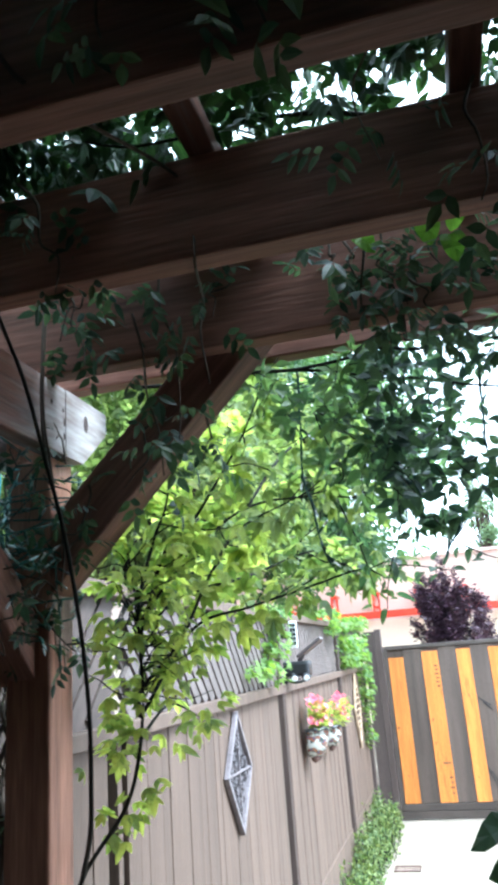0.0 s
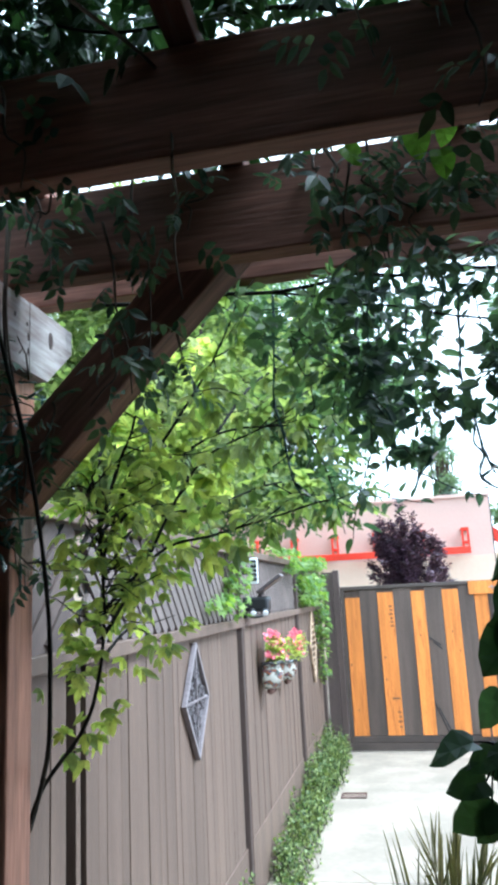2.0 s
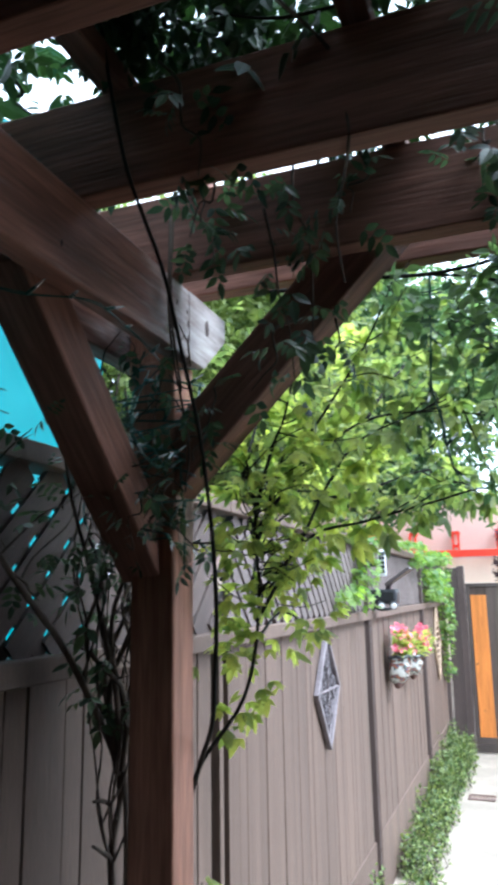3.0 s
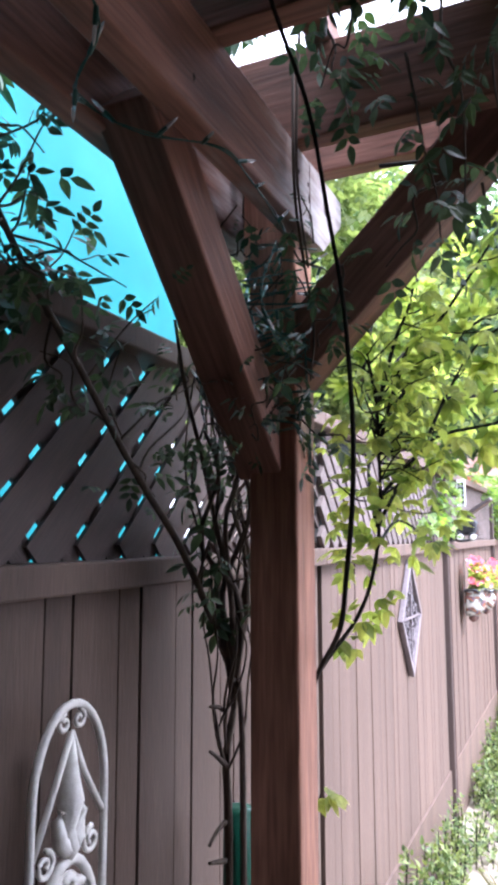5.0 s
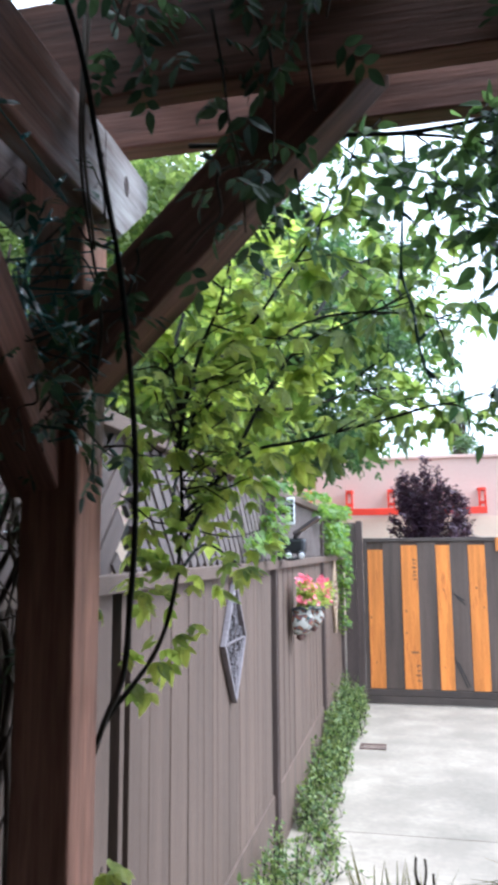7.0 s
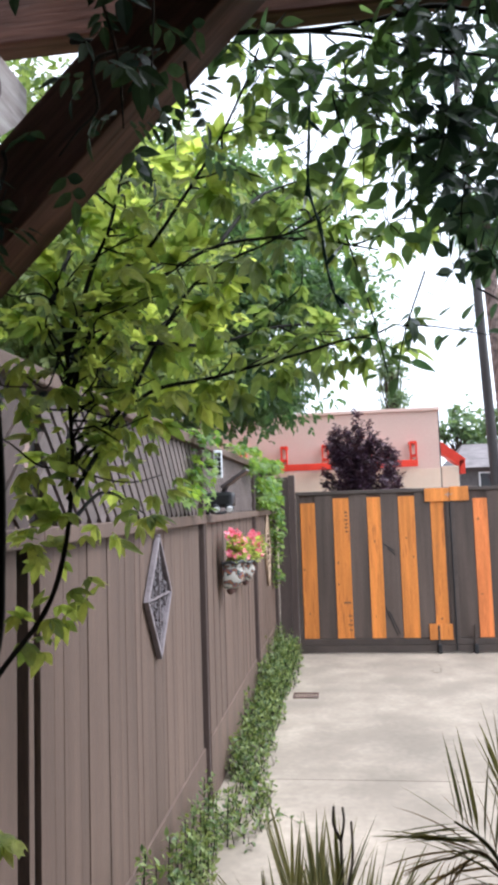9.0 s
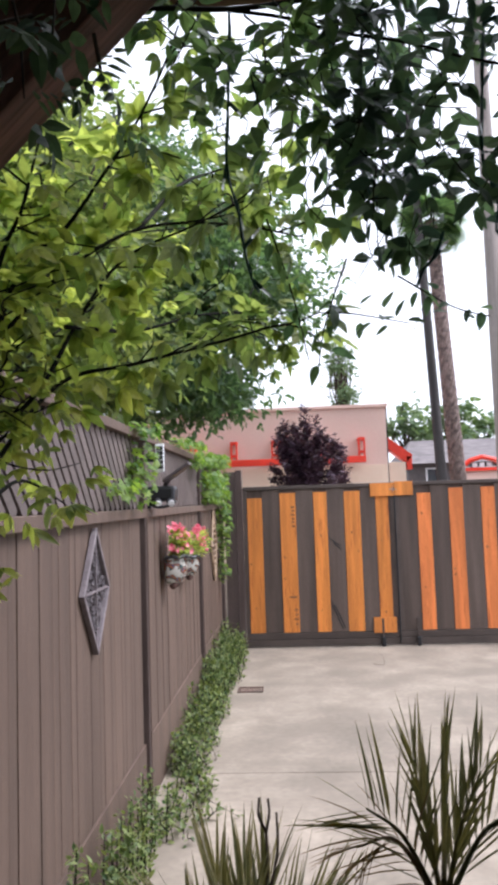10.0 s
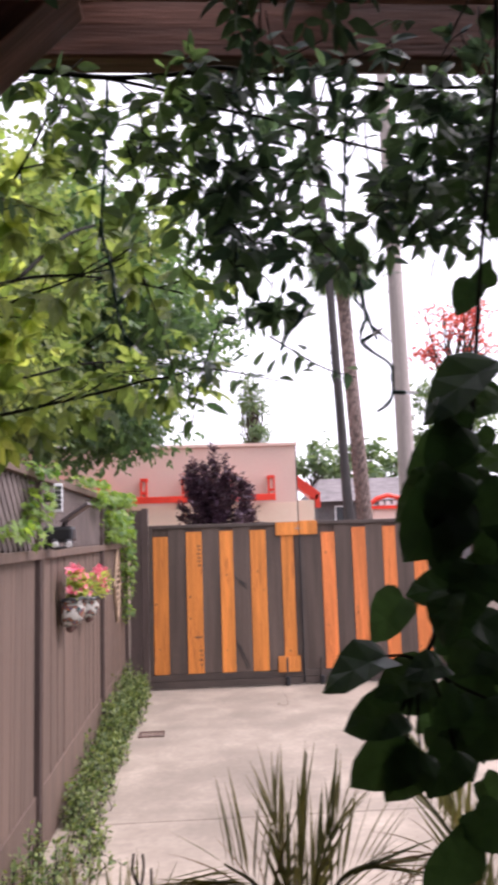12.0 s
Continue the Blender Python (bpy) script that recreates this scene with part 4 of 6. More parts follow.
# thin pale twigs below the curtain
for pts in ([(0.86, 1.66, 2.08), (0.897, 1.7, 1.966), (0.921, 1.7, 1.85)], [(0.99, 1.7, 2.02), (0.95, 1.7, 1.91), (0.935, 1.7, 1.83)], [(0.95, 1.7, 1.93), (1.0, 1.7, 1.925), (1.09, 1.7, 1.905)], [(1.07, 1.68, 1.98), (1.16, 1.7, 1.93), (1.22, 1.7, 1.91)]):
    p = smooth_path(pts)
    stems.append((p, 0.0018, 0.0009))
    leaves += leaf_out(p, rng, 0.011, 0.012, droop=0.1, scale=(0.5, 0.8), start=0.1, stalk=0.008)
rng.shuffle(leaves)
# leaves short of x 0.97 take the lighter, lit green
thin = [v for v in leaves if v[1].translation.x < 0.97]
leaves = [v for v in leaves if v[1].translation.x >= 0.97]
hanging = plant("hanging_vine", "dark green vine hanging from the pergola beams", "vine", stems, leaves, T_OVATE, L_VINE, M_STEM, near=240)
tagged(scattered("young_foliage", T_OVATE, thin, L_VINE_LIT, hanging), "leaves in a lighter green, with light through them in the colour", kind="stuff")
hanging.location = (0.005, -0.03, 0.024)

def thin_spot(x, y, rng):
    """Where the growth over the corner of the roof is open to the sky."""
    if 0.18 < x < 0.62 and 1.24 < y and rng.random() < 0.93:
        return True
    return -0.25 < x < 0.38 and 0.80 < y < 1.24 and rng.random() < 0.86


# vine over the top of the pergola, with sprays hanging between the beams
rng = random.Random(14)
stems, leaves = [], []
for k in range(60):
    x, y = rng.uniform(0.1, 2.8), rng.uniform(-2.2, 1.45)
    p = wander((x, y, 2.55), (x + rng.uniform(-0.6, 0.6), y + rng.uniform(-0.4, 0.4), 2.56 + rng.uniform(-0.02, 0.08)), rng, 4, 0.03)
    stems.append((p, 0.005, 0.002))
    leaves += [v for v in leaf_out(p, rng, 0.018, 0.06, droop=0.2, scale=(0.8, 1.3)) if not thin_spot(v[1].translation.x, v[1].translation.y, rng)]
for k in range(11500):
    x, y = rng.uniform(0.0, 3.0), rng.uniform(-2.25, 1.42)
    if thin_spot(x, y, rng):
        continue
    if noise.noise(Vector((x * 3.1, y * 3.1, 1.7))) < -0.34:
        continue
    leaves.append((rng.randrange(3), aim(Vector((x, y, 2.545 + rng.uniform(0, 0.13))), rnd(rng, 1) + Vector((0, 0, -0.3)), rng.uniform(-0.5, 0.5), rng.uniform(0.55, 1.0))))
# leaves over the fence side, hidden by the header, added to block light
for k in range(4600):
    x, y = rng.uniform(-0.9, 0.25), rng.uniform(-2.25, 1.2)
    if thin_spot(x, y, rng):
        continue
    leaves.append((rng.randrange(3), aim(Vector((x, y, 2.56 + rng.uniform(0.0, 0.2))), rnd(rng, 1) + Vector((0, 0, -0.3)), rng.uniform(-0.5, 0.5), rng.uniform(0.9, 1.6))))
for k in range(5200):
    x, y = rng.uniform(-0.2, 1.9), rng.uniform(0.55, 0.98)
    if thin_spot(x, y, rng) or (x > 0.5 and (noise.noise(Vector((x * 9, y * 9, 2.2))) < -0.05 or rng.random() < 0.55)):
        continue
    leaves.append((rng.randrange(3), aim(Vector((x, y, 2.54 + rng.uniform(0, 0.16))), rnd(rng, 1) + Vector((0, 0, -0.3)), rng.uniform(-0.5, 0.5), rng.uniform(0.45, 0.8))))
for k in range(300):
    x, y = rng.uniform(0.38, 0.66), rng.uniform(0.62, 1.04)
    leaves.append((rng.randrange(3), aim(Vector((x, y, 2.55 + rng.uniform(0, 0.14))), rnd(rng, 1) + Vector((0, 0, -0.3)), rng.uniform(-0.5, 0.5), rng.uniform(0.4, 0.75))))
# large unseen leaves overhead and behind, added to cut light through the roof
for k in range(3000):
    x, y = rng.uniform(-0.2, 3.0), rng.uniform(-2.25, 0.6)
    leaves.append((rng.randrange(3), aim(Vector((x, y, 2.58 + rng.uniform(0, 0.2))), Vector((rng.uniform(-1, 1), rng.uniform(-1, 1), rng.uniform(-0.5, 0.2))), rng.uniform(-0.4, 0.4), rng.uniform(1.4, 2.1))))
for k in range(45):
    x, y = rng.uniform(0.46, 0.70), rng.uniform(1.02, 1.12)
    if noise.noise(Vector((x * 7, y * 7, 4.2))) < -0.15:
        continue
    leaves.append((rng.randrange(3), aim(Vector((x, y, 2.58 + rng.uniform(0, 0.12))), rnd(rng, 1) + Vector((0, 0, -0.2)), rng.uniform(-0.5, 0.5), rng.uniform(0.8, 1.3))))
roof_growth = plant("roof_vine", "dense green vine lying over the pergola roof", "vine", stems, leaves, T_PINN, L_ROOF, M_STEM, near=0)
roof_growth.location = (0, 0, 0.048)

rng = random.Random(15)
stems, leaves = [], []
sprays = [((0.98, 1.21, 2.50), (1.03, 1.20, 2.20), 9), ((1.04, 1.22, 2.5), (1.06, 1.21, 2.25), 9), ((0.62, 1.22, 2.5), (0.64, 1.23, 2.12), 9), ((0.56, 1.22, 2.4), (0.60, 1.25, 2.08), 9),
          ((1.12, 1.2, 2.5), (1.13, 1.18, 2.36), 5), ((0.74, 1.23, 2.48), (0.72, 1.22, 2.36), 6), ((0.42, 1.2, 2.5), (0.47, 1.2, 2.30), 8), ((0.50, 1.15, 2.5), (0.43, 1.18, 2.35), 6),
          ((0.80, 0.57, 2.5), (0.82, 0.55, 2.33), 6), ((0.95, 0.575, 2.5), (0.98, 0.565, 2.30), 8), ((1.05, 0.58, 2.5), (1.06, 0.9, 2.38), 8), ((0.50, 0.92, 2.5), (0.56, 0.93, 2.30), 8), ((1.2, 0.93, 2.5), (1.18, 0.92, 2.3), 8), ((1.3, 1.2, 2.5), (1.25, 1.2, 2.2), 9), ((1.17, 1.2, 2.5), (1.18, 1.2, 2.32), 8),
          ((0.60, 1.28, 2.2), (0.50, 1.30, 2.08), 5), ((0.42, 1.31, 2.1), (0.36, 1.30, 1.95), 7), ((0.97, 1.2, 2.46), (1.02, 1.21, 2.33), 5), ((1.02, 1.2, 2.44), (1.07, 1.21, 2.31), 6), ((1.06, 1.21, 2.38), (1.12, 1.22, 2.28), 5), ((0.95, 1.2, 2.45), (0.93, 1.21, 2.40), 3), ((0.655, 1.35, 2.22), (0.64, 1.36, 2.13), 5)]
for a, b, n in sprays:
    p = wander(a, b, rng, 4, 0.02)
    stems.append((p, 0.003, 0.0012))
    leaves += leaf_out(p, rng, (Vector(a) - Vector(b)).length / (n * 1.4), 0.03, droop=0.4, scale=(0.45, 0.8))
# dry tangle of leaves and twigs round the head of the post
for k in range(34):
    q = Vector((rng.uniform(0.20, 0.40), rng.uniform(1.21, 1.32), rng.uniform(1.78, 2.16)))
    tw = wander(q, q + Vector((rng.uniform(-0.1, 0.1), rng.uniform(-0.03, 0.03), rng.uniform(-0.12, 0.1))), rng, 3, 0.015)
    stems.append((tw, 0.002, 0.001))
    leaves += leaf_out(tw, rng, 0.05, 0.02, droop=0.4, scale=(0.35, 0.65))
# bare dead twigs against the beams
for pts in ([(0.685, 0.59, 2.5), (0.70, 0.59, 2.36), (0.754, 0.95, 2.47), (0.774, 0.955, 2.367), (0.775, 0.955, 2.308), (0.70, 1.235, 2.40), (0.69, 1.235, 2.34), (0.70, 1.24, 2.24)],
            [(0.36, 1.24, 2.45), (0.365, 1.23, 2.2), (0.37, 1.30, 2.0), (0.36, 1.31, 1.9)], [(0.38, 1.22, 2.5), (0.372, 1.22, 2.25), (0.38, 1.25, 2.08)]):
    stems.append((smooth_path(pts), 0.003, 0.002))
# large pointed leaves close under the beams
for a, e in (((0.885, 0.57, 2.41), (0.947, 0.56, 2.334)), ((0.955, 0.57, 2.40), (0.982, 0.56, 2.326)), ((0.99, 0.57, 2.39), (1.012, 0.56, 2.306)), ((0.86, 0.57, 2.42), (0.88, 0.56, 2.37)), ((1.07, 0.57, 2.38), (1.04, 0.56, 2.33))):
    d = Vector(e) - Vector(a)
    leaves.insert(0, (3, facing(Vector(a), d, Vector((0.3, -1, 0.2)), d.length / 0.075)))
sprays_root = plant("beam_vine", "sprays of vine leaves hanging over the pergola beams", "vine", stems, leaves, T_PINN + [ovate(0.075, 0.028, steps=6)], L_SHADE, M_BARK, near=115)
sprays_root.location = (0.005, -0.005, 0.03)

# heart-leaved vine close by
rng = random.Random(16)


T_HEART = [heart(0.046, 0.039), heart(0.053, 0.041), heart(0.04, 0.036)]
spots = [(1.165, 1.09, 1.69, 240), (1.178, 1.1, 1.75, 260), (1.18, 1.09, 1.61, 250), (1.19, 1.1, 1.50, 260), (1.20, 1.1, 1.68, 220), (1.175, 1.12, 1.64, 290),
         (1.18, 1.1, 1.70, 280), (1.17, 1.1, 1.655, 250)]
# outer leaves: stalk end, tip, tilt of the face, size
outer = [((1.107, 1.045, 1.567), (1.045, 1.03, 1.554), (0, -1, 3.0), 1.0),
         ((1.133, 1.045, 1.552), (1.089, 1.03, 1.541), (0.1, -1, 1.2), 0.95),
         ((1.117, 1.045, 1.523), (1.063, 1.03, 1.518), (0.1, -1, 0.9), 0.95),
         ((1.121, 1.045, 1.499), (1.068, 1.03, 1.463), (0.2, -1, 0.1), 0.95),
         ((1.131, 1.045, 1.492), (1.094, 1.03, 1.455), (-0.3, -1, 0.2), 0.95),
         ((1.16, 1.045, 1.491), (1.128, 1.03, 1.453), (-0.2, -1, 0.2), 0.9),
         ((1.171, 1.045, 1.698), (1.122, 1.03, 1.637), (0.1, -1, 0.2), 0.95),
         ((1.165, 1.045, 1.615), (1.141, 1.03, 1.567), (-1.6, -1, 0.1), 0.85),
         ((1.219, 1.045, 1.812), (1.119, 1.03, 1.763), (0, -1, 2.6), 0.85),
         ((1.155, 1.045, 1.558), (1.113, 1.03, 1.558), (0, -1, 1.5), 0.9),
         ((1.182, 1.045, 1.756), (1.148, 1.03, 1.712), (0.3, -1, 0.3), 0.95),
         ((1.167, 1.045, 1.535), (1.142, 1.03, 1.505), (0.4, -1, 0.2), 0.95)]
stems, leaves = [], []
main = smooth_path([(1.32, 1.2, 2.5), (1.30, 1.18, 2.2), (1.25, 1.14, 1.95), (1.21, 1.10, 1.75), (1.18, 1.08, 1.63), (1.14, 1.05, 1.56)])
stems.append((main, 0.0028, 0.0022))
for x, y, z, a in spots:
    y -= 0.055
    x -= 0.004
    d = Vector((math.cos(radians(a)), rng.uniform(-0.5, 0.2), math.sin(radians(a)) * 0.9 - 0.2))
    q = min(main, key=lambda v: (v - Vector((x, y, z))).length)
    st = Vector((x, y, z)) - d.normalized() * 0.03
    stems.append((wander(q, st, rng, 2, 0.004), 0.0016, 0.0012))
    leaves.append((rng.randrange(3), facing(st, d, Vector((rng.uniform(-0.4, 0.4), -1, rng.uniform(-0.2, 0.5))), rng.uniform(0.95, 1.2))))
for a, e, face, s in outer:
    a = Vector(a)
    q = min(main, key=lambda v: (v - a).length)
    stems.append((wander(q, a, rng, 2, 0.004), 0.0016, 0.0012))
    leaves.append((0, facing(a, Vector(e) - a, Vector(face), s * (Vector(e) - a).length / 0.05)))
for k in range(60):
    q = main[rng.randrange(len(main) // 5, len(main) * 4 // 5)] + Vector((rng.uniform(-0.01, 0.22), rng.uniform(-0.02, 0.14), rng.uniform(-0.28, 0.08)))
    leaves.append((rng.randrange(3), facing(q, Vector((rng.uniform(-1, 1), rng.uniform(-0.6, 0.2), rng.uniform(-1, 0.1))), Vector((rng.uniform(-0.7, 0.7), -1, rng.uniform(-0.3, 0.8))), rng.uniform(0.9, 1.25))))
for k in range(60):
    q = Vector((rng.uniform(1.20, 1.42), rng.uniform(1.06, 1.26), rng.uniform(1.18, 1.80)))
    leaves.append((rng.randrange(3), facing(q, Vector((rng.uniform(-1, 1), rng.uniform(-0.4, 0.2), rng.uniform(-1, 0.1))), Vector((rng.uniform(-0.6, 0.6), -1, rng.uniform(-0.3, 0.6))), rng.uniform(1.0, 1.4))))
for k in range(26):
    q = Vector((rng.uniform(1.16, 1.29), rng.uniform(1.10, 1.22), rng.uniform(1.46, 1.72)))
    leaves.append((rng.randrange(3), facing(q, Vector((rng.uniform(-1, 1), rng.uniform(-0.4, 0.2), rng.uniform(-1, 0.1))), Vector((rng.uniform(-0.6, 0.6), -1, rng.uniform(-0.3, 0.6))), rng.uniform(0.9, 1.25))))
# leaf mass and stems out of view, added to keep light off the near fence
light_screen = []
for k in range(1500):
    q = Vector((rng.uniform(1.46, 2.9), rng.uniform(1.12, 1.42), rng.uniform(0.7, 2.45)))
    light_screen.append((rng.randrange(3), facing(q, Vector((rng.uniform(-1, 1), rng.uniform(-0.4, 0.2), rng.uniform(-1, 0.1))), Vector((rng.uniform(-0.6, 0.6), -1, rng.uniform(-0.3, 0.6))), rng.uniform(1.8, 2.4))))
for x in (1.45, 1.7, 2.0, 2.3, 2.6):
    stems.append((wander((x, 1.3, 0.0), (x + 0.1, 1.3, 2.45), rng, 8, 0.04), 0.012, 0.006))
leaves += light_screen
heart_vine = plant("heart_leaf_vine", "dark heart-leaved vine trailing down from the beams", "vine", stems, leaves, T_HEART, L_HEART, M_STEM, near=120)
# four leaves in a brighter green that has the sunlight put into it
bright = leaf_mesh("leaf", heart(0.056, 0.046), L_BRIGHT)
for p, d, s in (((1.122, 1.15, 2.47), (0.1, 0, -1), 0.95), ((1.158, 1.15, 2.425), (0.15, 0, -1), 0.85), ((1.175, 1.15, 2.47), (-0.4, 0, -1), 0.7), ((1.01, 1.13, 2.445), (0.6, 0, -0.7), 0.75)):
    tagged(piece("leaf", bright, heart_vine, facing(Vector(p), Vector(d), Vector((0.1, -1, 0.25)), s)), "bright sunlit green leaf")

# ---- ivy on the fence ----
rng = random.Random(17)
T_IVY = [lobed(0.065), lobed(0.055), lobed(0.08)]


def fence_ivy(spots, n_near, label):
    leaves, stems = [], []
    for (y0, z0), (y1, z1), wid, cnt in spots:
        p = wander((0.06, y0, z0), (0.07, y1, z1), rng, 5, 0.03)
        stems.append((p, 0.006, 0.003))
        for k in range(cnt):
            s = rng.random()
            q = p[int(s * (len(p) - 1))] + Vector((rng.uniform(-0.05, 0.10), rng.uniform(-wid, wid), rng.uniform(-wid, wid) * 0.6))
            d = Vector((rng.uniform(0.2, 1), rng.uniform(-0.8, 0.6), rng.uniform(-1.1, -0.1)))
            leaves.append((rng.randrange(3), aim(q, d, rng.uniform(-0.5, 0.5), rng.uniform(0.8, 1.3))))
    rng.shuffle(leaves)
    return plant("ivy", label, "ivy", stems, leaves, T_IVY, L_IVY, M_BARK, near=n_near)


fence_ivy([((4.10, 1.68), (4.33, 2.0), 0.08, 130), ((3.72, 1.72), (4.08, 1.77), 0.05, 34), ((4.10, 2.05), (4.40, 2.09), 0.05, 46)], 60, "green ivy clump on the fence lattice")
fence_ivy([((6.4, 2.0), (8.5, 2.08), 0.10, 520), ((6.9, 1.85), (8.4, 1.9), 0.12, 480), ((7.0, 1.7), (8.3, 1.72), 0.09, 230), ((8.35, 1.95), (8.42, 0.80), 0.075, 430), ((8.1, 1.9), (8.15, 1.35), 0.07, 120), ((5.4, 2.07), (6.4, 2.10), 0.05, 110)], 80, "bright green ivy spilling over the fence top")

# ---- jasmine hedge along the fence foot ----
rng = random.Random(18)
T_JAS = [ovate(0.034, 0.018), ovate(0.029, 0.015), ovate(0.04, 0.019)]
leaves, stems = [], []
for k in range(430):
    y = 4.15 + 4.45 * rng.random() ** 0.9
    w = 0.22 * (1 + 0.4 * noise.noise(Vector((3.3, y * 3.1, 0))))
    hgt = (0.12 + 0.06 * min(2.6, y - 4.8) if y > 4.8 else 0.12) * rng.uniform(0.75, 1.25) + 0.13 * max(0.0, noise.noise(Vector((0, y * 2.6, 0))))
    x = (0.07 if y > 5 else 0.14) + rng.random() * w
    p = wander((x, y, 0), (x + rng.uniform(-0.06, 0.06), y + rng.uniform(-0.1, 0.1), hgt * (1.15 - 0.5 * (x - 0.07) / w)), rng, 3, 0.02)
    stems.append((p, 0.003, 0.0015))
    leaves += leaf_out(p, rng, 0.0125, 0.022, droop=-0.1, scale=(0.7, 1.2), stalk=0.012)
for y, x, h in ((3.35, 0.10, 0.46), (3.42, 0.13, 0.40), (3.55, 0.16, 0.36), (3.72, 0.12, 0.5), (3.76, 0.15, 0.42), (3.95, 0.14, 0.44), (3.3, 0.16, 0.3), (4.0, 0.11, 0.5), (4.05, 0.16, 0.4), (4.15, 0.2, 0.36), (3.85, 0.18, 0.3), (3.6, 0.2, 0.25), (3.38, 0.12, 0.44), (3.32, 0.14, 0.38), (3.45, 0.15, 0.3), (3.74, 0.14, 0.46), (3.8, 0.16, 0.4), (4.02, 0.14, 0.48), (2.87, 0.14, 0.63), (2.93, 0.12, 0.61), (2.90, 0.16, 0.50), (2.96, 0.15, 0.55), (2.84, 0.17, 0.42), (3.49, 0.13, 0.47), (3.52, 0.15, 0.42), (3.61, 0.14, 0.45), (3.58, 0.12, 0.40), (3.1, 0.14, 0.36), (3.0, 0.17, 0.3)):
    h *= 0.78 if y > 3.68 else 0.88
    p = wander((x, y, 0), (x + 0.02, y - 0.03, h), rng, 3, 0.01)
    stems.append((p, 0.004, 0.002))
    leaves += leaf_out(p, rng, 0.0055, 0.018, droop=-0.2, scale=(0.6, 1.0), stalk=0.01)
p = smooth_path([(0.25, 4.63, 0.05), (0.383, 4.572, 0.02), (0.543, 4.384, 0.02)])
stems.append((p, 0.002, 0.001)); leaves += leaf_out(p, rng, 0.02, 0.02, droop=0, scale=(0.5, 0.8), stalk=0.01)
hedge = thing("jasmine_hedge", "low variegated jasmine ground cover along the fence foot", "ground cover", kind="stuff")
bm = bmesh.new()
for pts, a, b in stems:
    tube(bm, pts, a, b, 4)
part("stems", bm, M_STEM, hedge)
scattered("foliage", T_JAS, leaves, L_JASMINE, hedge)

# ---- palms ----
LEAFLET = leaf_mesh("leaflet", ovate(0.2, 0.009, fold=0.4, curl=0.05, tip=0.6, steps=5), L_PALM)
LEAFLET_DRY = leaf_mesh("leaflet", ovate(0.17, 0.006, fold=0.6, curl=0.25, tip=0.6, steps=5), L_DRY)


def palm(label, at, crown_z, fronds, seed, size=1.0, dry=(), dense=1):
    """Fronds: tip offset and height, upward bend, turn of the leaflet plane, spread. Each leaflet is a piece of its frond."""
    rng = random.Random(seed)
    root = thing("feather_palm", label, "palm", at, group="feather palms")
    bm = bmesh.new()
    lathe(bm, [(0.05, 0), (0.06, 0.1), (0.045, crown_z * 0.5), (0.04, crown_z * 0.9), (0.02, crown_z + 0.02)], 10)
    part("trunk", bm, M_PALMTRUNK, root)
    for i, (dx, dy, dz, bend, turn, opening) in enumerate(fronds):
        a, e = Vector((0, 0, crown_z)), Vector((dx, dy, dz))
        pts = smooth_path([a, a.lerp(e, 0.5) + Vector((0, 0, bend)), e], 7)
        bm = bmesh.new()
        tube(bm, pts, 0.0048, 0.0016, 5)
        fr = part("frond", bm, L_DRY if i in dry else L_PALM, root, smooth=True)
        n = len(pts)
        for j in range(3 * dense, n * dense):
            k = j // dense
            p = pts[k - 1].lerp(pts[k], (j % dense + rng.uniform(0.3, 0.7)) / dense)
            t = (pts[k] - pts[k - 1]).normalized()
            side = (Matrix.Rotation(turn + rng.uniform(-0.12, 0.12), 3, t) @ t.cross(Vector((0, 0, 1)))).normalized()
            f = size * (0.55 + 0.55 * math.sin(math.pi * min(1, 0.15 + k / n * 0.75)))
            for sg in (1, -1):
                d = t + side * sg * opening * rng.uniform(0.85, 1.15) + Vector((0, 0, -0.5 if i in dry else 0.25))
                piece("leaflet", LEAFLET_DRY if i in dry else LEAFLET, fr, aim(p, d, rng.uniform(-0.9, 0.9), f * rng.uniform(0.75, 1.15)))
        piece("leaflet", LEAFLET_DRY if i in dry else LEAFLET, fr, aim(pts[-1], pts[-1] - pts[-2], 0, 0.7 * size))
    return root


palm("small feather palm with stiff olive-green fronds", (1.075, 1.52, 0), 1.08,
     [(-0.10, -0.02, 1.225, 0.03, 1.5, 1.0), (-0.03, 0.02, 1.28, 0.01, 0.2, 0.7), (0.01, -0.02, 1.29, 0.01, 0.9, 0.65), (0.06, 0.0, 1.265, 0.02, 0.1, 0.75), (0.12, 0.0, 1.21, 0.04, 1.4, 0.6),
      (-0.115, 0.0, 1.165, 0.05, 1.5, 0.7)], 21, size=0.66, dry=(5,))
palm("low feather palm with thin upright fronds", (0.75, 2.04, 0), 0.46,
     [(-0.10, -0.06, 0.80, 0.03, 1.2, 0.3), (0.02, -0.08, 0.84, 0.02, 0.3, 0.3), (0.12, -0.06, 0.82, 0.03, 1.2, 0.3), (-0.16, 0.0, 0.76, 0.04, 0.2, 0.3), (0.0, 0.10, 0.82, 0.03, 1.2, 0.3), (0.17, 0.05, 0.78, 0.05, 0.0, 0.3), (-0.05, 0.02, 0.85, 0.02, 1.2, 0.3), (0.06, 0.04, 0.84, 0.02, 0.4, 0.3)], 22, size=1.1)
